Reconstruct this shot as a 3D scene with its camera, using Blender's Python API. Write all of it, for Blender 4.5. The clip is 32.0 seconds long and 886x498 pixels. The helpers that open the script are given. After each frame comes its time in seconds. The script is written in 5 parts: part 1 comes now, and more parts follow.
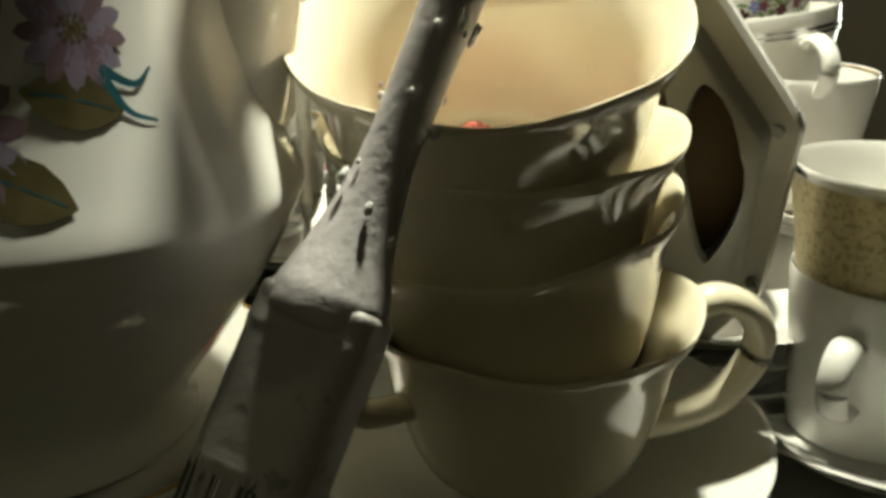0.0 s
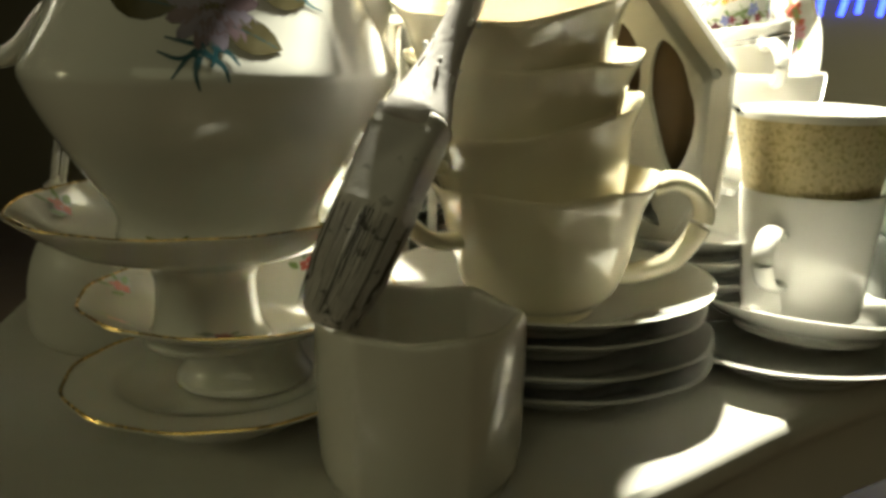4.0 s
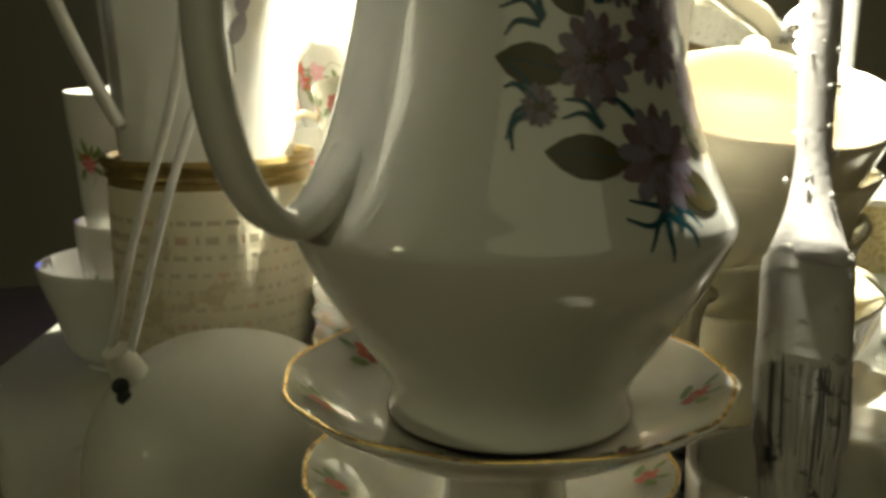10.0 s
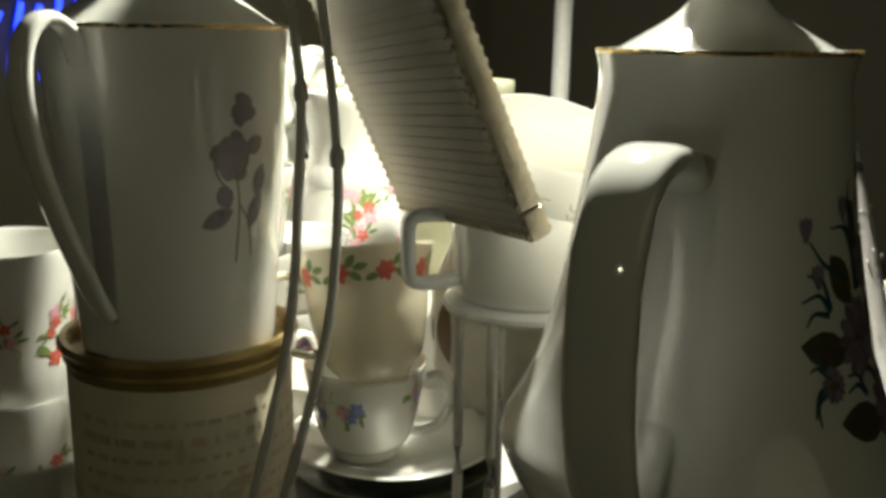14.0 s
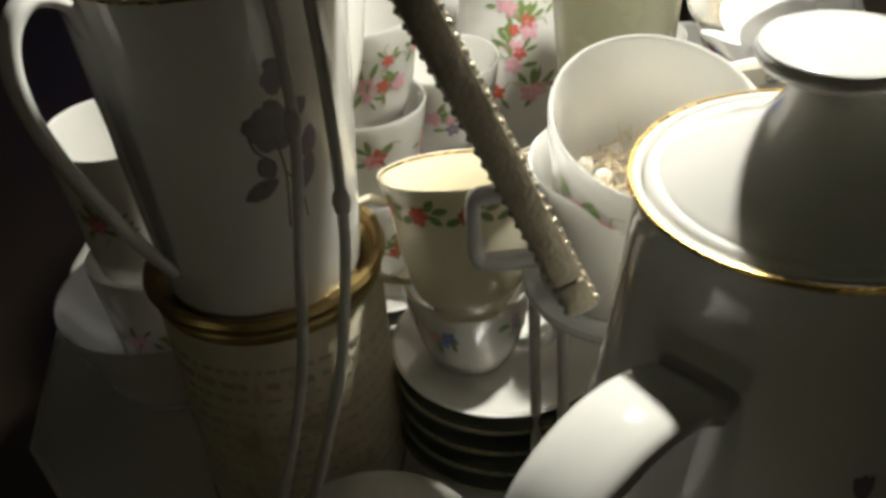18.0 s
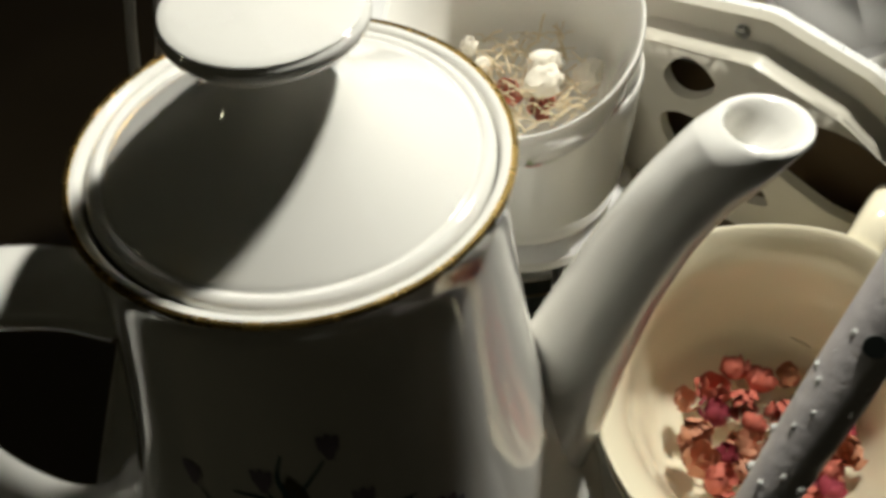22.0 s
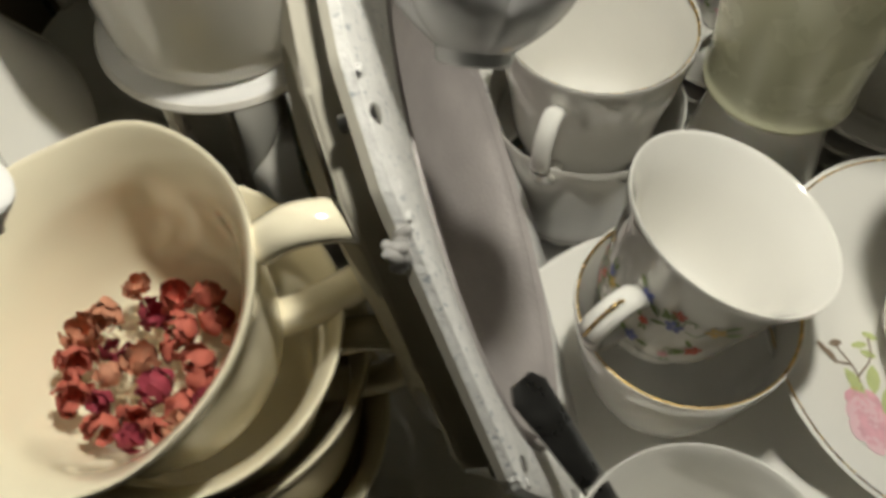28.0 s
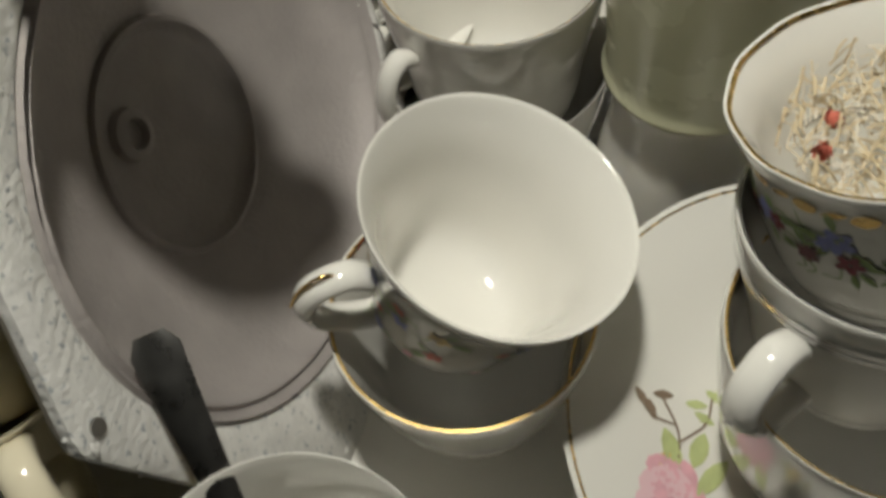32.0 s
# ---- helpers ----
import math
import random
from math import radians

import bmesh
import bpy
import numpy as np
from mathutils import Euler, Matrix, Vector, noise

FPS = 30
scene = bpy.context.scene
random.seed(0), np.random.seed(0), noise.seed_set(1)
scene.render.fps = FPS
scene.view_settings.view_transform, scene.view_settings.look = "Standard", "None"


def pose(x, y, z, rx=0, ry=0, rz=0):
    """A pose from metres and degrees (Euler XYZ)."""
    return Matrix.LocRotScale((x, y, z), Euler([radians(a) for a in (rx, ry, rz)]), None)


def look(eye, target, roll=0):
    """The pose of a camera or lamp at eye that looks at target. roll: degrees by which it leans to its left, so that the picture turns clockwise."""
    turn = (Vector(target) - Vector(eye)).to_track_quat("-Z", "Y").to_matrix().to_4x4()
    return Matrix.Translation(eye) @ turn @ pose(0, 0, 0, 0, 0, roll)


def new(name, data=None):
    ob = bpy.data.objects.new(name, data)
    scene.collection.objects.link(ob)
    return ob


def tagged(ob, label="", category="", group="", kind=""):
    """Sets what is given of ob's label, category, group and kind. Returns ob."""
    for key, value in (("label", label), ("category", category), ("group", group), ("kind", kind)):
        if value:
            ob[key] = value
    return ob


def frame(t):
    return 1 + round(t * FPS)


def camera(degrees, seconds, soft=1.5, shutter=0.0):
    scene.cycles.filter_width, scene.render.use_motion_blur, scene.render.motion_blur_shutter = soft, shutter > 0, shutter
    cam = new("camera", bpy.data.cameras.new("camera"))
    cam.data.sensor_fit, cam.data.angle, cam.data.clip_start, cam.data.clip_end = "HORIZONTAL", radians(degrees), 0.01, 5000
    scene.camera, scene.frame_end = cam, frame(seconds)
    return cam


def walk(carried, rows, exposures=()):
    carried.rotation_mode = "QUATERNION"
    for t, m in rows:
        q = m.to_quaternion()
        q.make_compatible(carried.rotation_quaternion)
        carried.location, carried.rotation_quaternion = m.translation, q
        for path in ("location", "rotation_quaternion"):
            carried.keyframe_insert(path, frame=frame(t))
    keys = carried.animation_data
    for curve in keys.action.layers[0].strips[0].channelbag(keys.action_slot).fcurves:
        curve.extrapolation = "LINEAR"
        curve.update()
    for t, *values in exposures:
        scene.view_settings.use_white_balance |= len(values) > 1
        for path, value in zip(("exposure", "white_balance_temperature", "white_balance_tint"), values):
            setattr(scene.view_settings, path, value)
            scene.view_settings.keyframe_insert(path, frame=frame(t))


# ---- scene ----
cam = camera(50.38, 32.0, soft=3.6, shutter=0.5)
# seconds, place in metres, turn in degrees
ROWS = [
    (0.0, 0.0065, 0.0090, 0.9266, 70.29, -0.69, 0.23),
    (0.5, 0.0113, 0.0033, 0.9159, 71.59, -0.99, 1.95),
    (1.0, 0.0302, -0.0256, 0.9097, 73.39, -1.57, 5.96),
    (1.5, 0.0344, -0.0610, 0.9038, 72.89, -2.29, 7.08),
    (2.0, 0.0479, -0.0919, 0.9003, 72.31, -2.55, 8.83),
    (2.5, 0.0689, -0.1095, 0.9028, 72.11, -2.67, 9.89),
    (4.5, -0.0177, -0.1690, 0.8770, 77.13, -0.28, -0.26),
    (5.0, -0.0462, -0.1718, 0.8791, 77.21, -0.39, -3.56),
    (5.5, -0.0804, -0.1748, 0.8783, 77.79, -0.12, -6.89),
    (6.0, -0.1166, -0.1725, 0.8751, 77.93, -0.66, -10.74),
    (6.5, -0.1456, -0.1730, 0.8767, 78.21, -0.47, -13.96),
    (7.0, -0.1727, -0.1935, 0.8791, 78.37, 0.42, -17.40),
    (7.5, -0.2071, -0.1967, 0.8757, 78.22, 0.15, -20.27),
    (8.0, -0.2165, -0.1782, 0.8837, 77.39, -0.48, -20.82),
    (8.5, -0.2243, -0.1366, 0.8865, 77.56, -0.36, -19.79),
    (9.0, -0.2084, -0.1098, 0.8976, 78.13, -0.94, -16.96),
    (9.5, -0.2072, -0.0864, 0.9082, 78.06, -0.36, -15.77),
    (10.0, -0.2528, -0.0570, 0.9158, 78.27, 0.25, -20.54),
    (10.5, -0.2905, -0.0415, 0.9227, 78.75, 0.54, -26.12),
    (11.0, -0.3336, -0.0168, 0.9262, 79.65, -0.06, -29.47),
    (11.5, -0.3635, 0.0061, 0.9338, 79.22, 0.01, -31.44),
    (12.0, -0.3779, 0.0321, 0.9458, 77.85, 0.12, -36.12),
    (12.5, -0.3960, 0.0481, 0.9644, 77.02, -0.26, -39.32),
    (13.0, -0.4200, 0.0552, 0.9850, 77.40, -1.69, -42.40),
    (13.5, -0.4311, 0.0607, 0.9984, 77.64, -1.27, -43.39),
    (14.0, -0.4401, 0.0775, 1.0165, 77.04, -0.64, -45.78),
    (14.5, -0.4455, 0.0884, 1.0302, 76.71, -0.48, -46.91),
    (16.5, -0.3685, 0.1163, 1.0997, 64.63, 1.81, -41.50),
    (17.0, -0.3365, 0.1130, 1.1256, 60.40, 3.25, -38.66),
    (17.5, -0.3070, 0.1168, 1.1319, 56.88, 4.26, -35.14),
    (18.0, -0.2863, 0.1179, 1.1401, 54.29, 3.89, -29.68),
    (18.5, -0.2482, 0.1115, 1.1459, 51.52, 2.02, -26.49),
    (19.0, -0.2066, 0.1069, 1.1444, 48.98, 1.57, -19.53),
    (19.5, -0.1710, 0.0963, 1.1460, 47.00, 1.63, -13.43),
    (20.0, -0.1488, 0.0896, 1.1436, 46.80, 0.69, -9.16),
    (20.5, -0.1454, 0.0943, 1.1496, 44.52, 1.79, -8.49),
    (21.0, -0.1279, 0.1057, 1.1447, 43.36, 3.61, -9.11),
    (21.5, -0.0961, 0.1107, 1.1436, 41.83, 4.47, -3.14),
    (22.0, -0.0615, 0.1076, 1.1450, 41.40, 1.96, 5.11),
    (22.5, -0.0393, 0.1023, 1.1448, 40.53, -0.04, 9.88),
    (23.0, -0.0014, 0.1028, 1.1466, 39.20, 0.26, 16.04),
    (23.5, 0.0463, 0.1135, 1.1428, 38.23, 2.23, 20.85),
    (24.0, 0.0894, 0.1190, 1.1291, 39.14, 3.36, 25.26),
    (24.5, 0.1094, 0.1301, 1.1220, 39.62, 4.88, 27.58),
    (26.5, 0.0920, 0.1906, 1.1325, 34.84, 0.98, 27.54),
    (27.0, 0.1293, 0.2154, 1.1370, 34.93, 0.72, 35.26),
    (27.5, 0.1542, 0.2408, 1.1296, 33.46, 1.19, 41.92),
    (28.0, 0.1853, 0.2590, 1.1266, 32.96, 0.53, 46.68),
    (28.5, 0.2131, 0.2717, 1.1240, 33.71, 2.45, 51.15),
    (29.0, 0.2474, 0.2913, 1.1184, 34.30, 4.29, 54.45),
    (29.5, 0.2777, 0.3101, 1.1079, 35.13, 4.83, 57.02),
    (30.0, 0.2853, 0.3363, 1.0891, 35.02, 5.02, 59.44),
    (30.5, 0.2986, 0.3652, 1.0798, 33.87, 6.84, 61.27),
    (31.0, 0.2858, 0.3809, 1.0726, 31.85, 5.50, 61.69),
    (31.5, 0.2681, 0.3907, 1.0719, 31.58, 4.69, 63.15),
    (32.0, 0.2535, 0.3974, 1.0751, 31.93, 4.83, 63.61),
]
walk(cam, [(t, pose(x, y, z, rx, ry, rz)) for t, x, y, z, rx, ry, rz in ROWS],
     exposures=[(0.0, 0.85, 6500, -4), (1.0, 1.45, 6500, -4), (2.5, 2.3, 6550, -4), (4.5, 2.5, 6650, -4), (7.0, 2.35, 6650, -4), (9.0, 2.4, 6650, -3), (11.0, 2.35, 6500, -3), (12.0, 2.0, 6400, -3), (13.0, 1.45, 6350, -2), (14.0, 1.15, 6200, -1), (17.0, 0.3, 6000, 4), (19.0, 0.15, 6050, 6), (20.5, 0.05, 5950, 6), (22.0, -0.35, 6050, 6), (24.0, -0.35, 6200, 6), (26.5, -0.5, 6250, 6), (30.0, -0.65, 6150, 6), (32.0, -0.8, 6150, 6)])

# ---- world and light ----
world = bpy.data.worlds.new("night_room")
scene.world = world
world.use_nodes = True
bg = world.node_tree.nodes["Background"]
bg.inputs[0].default_value = (0.85, 0.78, 0.42, 1)
bg.inputs[1].default_value = 0.01

LAMP = (0.0756, 0.4566, 1.3595)
lamp_data = bpy.data.lights.new("desk_lamp_bulb", "SPOT")
lamp_data.energy = 17.0
lamp_data.color = (1.0, 0.92, 0.78)
lamp_data.spot_size = radians(150)
lamp_data.spot_blend = 0.35
lamp_data.shadow_soft_size = 0.02
lamp_light = new("desk_lamp_bulb", lamp_data)
lamp_light.matrix_basis = look(LAMP, (0.06, 0.42, 0.0))

# a small lamp across the room, and an added broad front fill light
for name, at, watts, size in (("room_lamp_bulb", (-3.3, -0.3, 1.75), 1.45, 0.16), ("front_fill", (-0.2, -1.6, 2.4), 1.15, 2.4)):
    room_data = bpy.data.lights.new(name, "AREA")
    room_data.shape = "DISK"
    room_data.energy = watts
    room_data.color = (1.0, 0.91, 0.58)
    room_data.size = size
    room_light = new(name, room_data)
    room_light.matrix_basis = look(at, (0, 0.3, 0.8))

# ---- materials ----
def mat(name, col, rough=0.5, metal=0.0, coat=0.0, var=0.08, scale=40.0, bump=0.0, bscale=300.0, spot=None, spot_scale=60.0, spot_at=0.66, trans=0.0, sss=0.0):
    m = bpy.data.materials.new(name)
    m.use_nodes = True
    nt = m.node_tree
    b = nt.nodes["Principled BSDF"]
    b.inputs["Roughness"].default_value = rough
    b.inputs["Metallic"].default_value = metal
    b.inputs["Coat Weight"].default_value = coat
    b.inputs["Coat Roughness"].default_value = 0.06
    b.inputs["Transmission Weight"].default_value = trans
    if sss:
        b.inputs["Subsurface Weight"].default_value = sss
        b.inputs["Subsurface Radius"].default_value = (0.006, 0.005, 0.003)
    tc = nt.nodes.new("ShaderNodeTexCoord")
    n1 = nt.nodes.new("ShaderNodeTexNoise")
    n1.inputs["Scale"].default_value = scale
    n1.inputs["Detail"].default_value = 6
    nt.links.new(tc.outputs["Object"], n1.inputs["Vector"])
    ramp = nt.nodes.new("ShaderNodeMix")
    ramp.data_type = "RGBA"
    ramp.inputs["A"].default_value = (*[c * (1 - var) for c in col], 1)
    ramp.inputs["B"].default_value = (*[min(1, c * (1 + var)) for c in col], 1)
    nt.links.new(n1.outputs["Fac"], ramp.inputs["Factor"])
    out = ramp.outputs["Result"]
    if spot:
        n2 = nt.nodes.new("ShaderNodeTexNoise")
        n2.inputs["Scale"].default_value = spot_scale
        n2.inputs["Detail"].default_value = 8
        nt.links.new(tc.outputs["Object"], n2.inputs["Vector"])
        cr = nt.nodes.new("ShaderNodeValToRGB")
        cr.color_ramp.elements[0].position = spot_at
        cr.color_ramp.elements[1].position = min(1.0, spot_at + 0.05)
        nt.links.new(n2.outputs["Fac"], cr.inputs["Fac"])
        mx = nt.nodes.new("ShaderNodeMix")
        mx.data_type = "RGBA"
        mx.inputs["B"].default_value = (*spot, 1)
        nt.links.new(out, mx.inputs["A"])
        nt.links.new(cr.outputs["Color"], mx.inputs["Factor"])
        out = mx.outputs["Result"]
    nt.links.new(out, b.inputs["Base Color"])
    r1 = nt.nodes.new("ShaderNodeMapRange")
    r1.inputs["To Min"].default_value = max(0.02, rough * 0.75)
    r1.inputs["To Max"].default_value = min(1, rough * 1.3 + 0.02)
    nt.links.new(n1.outputs["Fac"], r1.inputs["Value"])
    nt.links.new(r1.outputs["Result"], b.inputs["Roughness"])
    if bump:
        n3 = nt.nodes.new("ShaderNodeTexNoise")
        n3.inputs["Scale"].default_value = bscale
        n3.inputs["Detail"].default_value = 5
        nt.links.new(tc.outputs["Object"], n3.inputs["Vector"])
        bp = nt.nodes.new("ShaderNodeBump")
        bp.inputs["Strength"].default_value = bump
        bp.inputs["Distance"].default_value = 0.002
        nt.links.new(n3.outputs["Fac"], bp.inputs["Height"])
        nt.links.new(bp.outputs["Normal"], b.inputs["Normal"])
    return m


def glow(name, col, strength):
    m = bpy.data.materials.new(name)
    m.use_nodes = True
    b = m.node_tree.nodes["Principled BSDF"]
    b.inputs["Base Color"].default_value = (*col, 1)
    b.inputs["Emission Color"].default_value = (*col, 1)
    b.inputs["Emission Strength"].default_value = strength
    return m


PORCELAIN = mat("white_porcelain", (0.8, 0.785, 0.74), 0.065, coat=0.6, var=0.02, bump=0.012, bscale=60)
PORCELAIN_B = mat("greyish_porcelain", (0.7, 0.69, 0.68), 0.12, coat=0.5, var=0.03, bump=0.015, bscale=60)
THIN_CHINA = mat("thin_white_china", (0.82, 0.8, 0.74), 0.07, coat=0.6, var=0.02, sss=0.15)
IVORY = mat("ivory_glaze", (0.86, 0.79, 0.6), 0.1, coat=0.6, var=0.04, scale=25, bump=0.05, bscale=70)
MUG_WHITE = mat("thick_white_glaze", (0.72, 0.69, 0.62), 0.2, coat=0.4, var=0.03, bump=0.03, bscale=50)
GOLD = mat("gilding", (0.75, 0.52, 0.18), 0.25, metal=1.0, var=0.12, scale=200)
SILVER_BAND = mat("silver_gilding", (0.5, 0.5, 0.5), 0.2, metal=1.0, var=0.1)
GOLD_BAND = mat("mottled_gold_band", (0.56, 0.48, 0.27), 0.4, metal=0.35, var=0.3, scale=320, spot=(0.38, 0.31, 0.15), spot_scale=430, spot_at=0.54)
TABLE = mat("dusty_white_paint", (0.62, 0.6, 0.55), 0.42, var=0.08, scale=14, bump=0.06, bscale=90, spot=(0.48, 0.45, 0.38), spot_scale=9, spot_at=0.62)
ENAMEL = mat("white_enamel", (0.62, 0.6, 0.54), 0.5, coat=0.1, var=0.06, scale=18, bump=0.05, bscale=40)
# black of the chipped enamel; also paints the dark inside of the brush's hole
CHIP_AND_HOLE = mat("enamel_chip_and_hole_black", (0.015, 0.02, 0.018), 0.5, var=0.3)
TIN = mat("brown_gilt_tin", (0.36, 0.26, 0.1), 0.35, metal=0.6, var=0.3, scale=90)
PAPER = mat("aged_paper_label", (0.62, 0.56, 0.42), 0.8, var=0.12, scale=60, bump=0.1, bscale=200, spot=(0.5, 0.42, 0.28), spot_scale=45, spot_at=0.6)
INK = mat("faded_print", (0.52, 0.465, 0.345), 0.8, var=0.2)
INK_RED = mat("faded_red_print", (0.58, 0.42, 0.3), 0.8, var=0.2)
WIRE = mat("white_coated_wire", (0.62, 0.6, 0.56), 0.4, var=0.15, scale=150)
BRUSH_WOOD = mat("paint_caked_grey_wood", (0.6, 0.565, 0.565), 0.65, var=0.25, scale=60, bump=0.18, bscale=300, spot=(0.6, 0.58, 0.57), spot_scale=120, spot_at=0.66)
BRUSH_TIP = mat("white_paint_end", (0.75, 0.74, 0.72), 0.6, var=0.08, bump=0.5, bscale=400)
FERRULE = mat("paint_smeared_ferrule", (0.56, 0.535, 0.51), 0.5, metal=0.1, var=0.12, scale=70, bump=0.2, bscale=160, spot=(0.34, 0.32, 0.3), spot_scale=110, spot_at=0.6)
BRISTLE = mat("paint_stiff_bristle", (0.52, 0.49, 0.47), 0.8, var=0.3, scale=120, spot=(0.1, 0.095, 0.09), spot_scale=170, spot_at=0.6)
BRISTLE_D = mat("dark_bristle", (0.075, 0.07, 0.068), 0.8, var=0.4, scale=120)
CAST = mat("cream_enamelled_iron", (0.56, 0.53, 0.45), 0.3, coat=0.3, var=0.06, scale=30, bump=0.05, bscale=80)
ZINC = mat("dull_cast_zinc", (0.37, 0.34, 0.33), 0.6, metal=0.25, var=0.3, scale=38, bump=0.25, bscale=500)
FLANGE = mat("flaking_white_flange", (0.68, 0.67, 0.65), 0.6, var=0.25, scale=160, bump=0.4, bscale=420, spot=(0.36, 0.38, 0.4), spot_scale=380, spot_at=0.6)
# brown of the housing's hollow, darkened in the colour for shade
BROWN_IN = mat("shaded_brown_inside", (0.13, 0.085, 0.04), 0.7, var=0.25, scale=50)
STEEL = mat("worn_stainless_steel", (0.36, 0.355, 0.345), 0.27, metal=1.0, var=0.15, scale=120)
SILVER = mat("tarnished_silver", (0.36, 0.32, 0.24), 0.33, metal=0.9, var=0.3, scale=160, bump=0.3, bscale=500)
CARD = mat("ribbed_grey_card", (0.5, 0.47, 0.42), 0.85, var=0.08, scale=90)
PRINT_PAPER = mat("silvery_lace_print", (0.72, 0.72, 0.72), 0.4, var=0.1, scale=60, spot=(0.38, 0.37, 0.36), spot_scale=55, spot_at=0.57)
GREEN_CHINA = mat("pale_green_china", (0.6, 0.6, 0.42), 0.25, coat=0.3, var=0.04)
GREEN_DARK = mat("dark_green_glaze", (0.22, 0.245, 0.2), 0.12, coat=0.6, var=0.15)
BLUE_GREY = mat("blue_grey_glaze", (0.2, 0.21, 0.2), 0.2, coat=0.5, var=0.1)
GLASSY = mat("cloudy_glass", (0.62, 0.6, 0.58), 0.18, trans=0.55, var=0.05)
ROSE_PINK = mat("dried_rose_petal", (0.5, 0.13, 0.09), 0.75, var=0.4, scale=150, bump=0.3, bscale=500)
ROSE_DARK = mat("dried_rose_dark", (0.33, 0.045, 0.07), 0.75, var=0.4, scale=150)
ROSE_PALE = mat("dried_rose_pale", (0.56, 0.26, 0.16), 0.75, var=0.35, scale=150)
STRAW = mat("dry_straw", (0.68, 0.57, 0.38), 0.8, var=0.3, scale=100)
FLUFF = mat("white_dried_flower", (0.75, 0.7, 0.6), 0.85, var=0.2, scale=120)
D_PURPLE = mat("transfer_purple", (0.25, 0.215, 0.29), 0.3, var=0.35, scale=180)
D_PLUM = mat("transfer_plum", (0.2, 0.135, 0.165), 0.3, var=0.35, scale=180)
D_LEAF = mat("transfer_dark_leaf", (0.09, 0.075, 0.028), 0.3, var=0.4, scale=180)
D_TEAL = mat("transfer_teal", (0.015, 0.085, 0.11), 0.3, var=0.3, scale=180)
D_GOLD = mat("transfer_ochre", (0.2, 0.15, 0.05), 0.3, var=0.3)
D_GREY = mat("transfer_grey_violet", (0.29, 0.25, 0.27), 0.3, var=0.25, scale=200)
D_RED = mat("transfer_red", (0.62, 0.13, 0.09), 0.3, var=0.3, scale=200)
D_PINK = mat("transfer_pink", (0.76, 0.42, 0.49), 0.3, var=0.25, scale=200)
D_GREEN = mat("transfer_green", (0.22, 0.3, 0.1), 0.3, var=0.3, scale=200)
D_LIME = mat("transfer_pale_green", (0.5, 0.56, 0.26), 0.3, var=0.25, scale=200)
D_BLUE = mat("transfer_blue", (0.25, 0.28, 0.6), 0.3, var=0.3, scale=200)
D_YELLOW = mat("transfer_yellow", (0.7, 0.5, 0.14), 0.3, var=0.3, scale=200)
D_TWIG = mat("transfer_twig_brown", (0.24, 0.18, 0.13), 0.3, var=0.2)
WALL = mat("dark_olive_wall", (0.085, 0.07, 0.038), 0.9, var=0.1, scale=3, bump=0.05)
FLOOR = mat("dark_floor_boards", (0.09, 0.065, 0.035), 0.6, var=0.25, scale=6)
RUG = mat("brocade_weave", (0.12, 0.1, 0.065), 0.9, var=0.3, scale=30, spot=(0.25, 0.225, 0.165), spot_scale=16, spot_at=0.53)
LAMP_WHITE = glow("lit_opal_glass", (1.0, 0.97, 0.85), 10.0)
BLUE_LED = glow("blue_led_tube", (0.02, 0.04, 1.0), 2.2)


# ---- builders ----
def empty(name, m=None):
    ob = new(name)
    ob.empty_display_size = 0.02
    if m is not None:
        ob.matrix_basis = m
    return ob


def part(name, bm, material, parent=None, label="", smooth=True):
    me = bpy.data.meshes.new(name)
    bmesh.ops.recalc_face_normals(bm, faces=bm.faces)
    bm.to_mesh(me)
    bm.free()
    me.materials.append(material)
    if smooth:
        me.polygons.foreach_set("use_smooth", [True] * len(me.polygons))
        me.set_sharp_from_angle(angle=radians(50))
    ob = new(name, me)
    if parent is not None:
        ob.parent = parent
    if label:
        ob["label"] = label
    if name.endswith(("_transfer", "_bars")) or name in ("bristles", "dark_bristles", "paint_crust", "chips", "beading", "card_ribs", "gilt_scroll", "glue_lump", "faded_print", "flower_centre"):
        ob["kind"] = "stuff"
    return ob


def smooth_line(pts, n=6):
    """A Catmull-Rom line through the points."""
    p = [Vector(a) for a in pts]
    p = [2 * p[0] - p[1]] + p + [2 * p[-1] - p[-2]]
    out = []
    for i in range(1, len(p) - 2):
        for k in range(n):
            t = k / n
            a, b, c, d = p[i - 1], p[i], p[i + 1], p[i + 2]
            out.append(0.5 * (2 * b + (c - a) * t + (2 * a - 5 * b + 4 * c - d) * t * t + (3 * b - 3 * c + d - a) * t ** 3))
    out.append(p[-2])
    return out


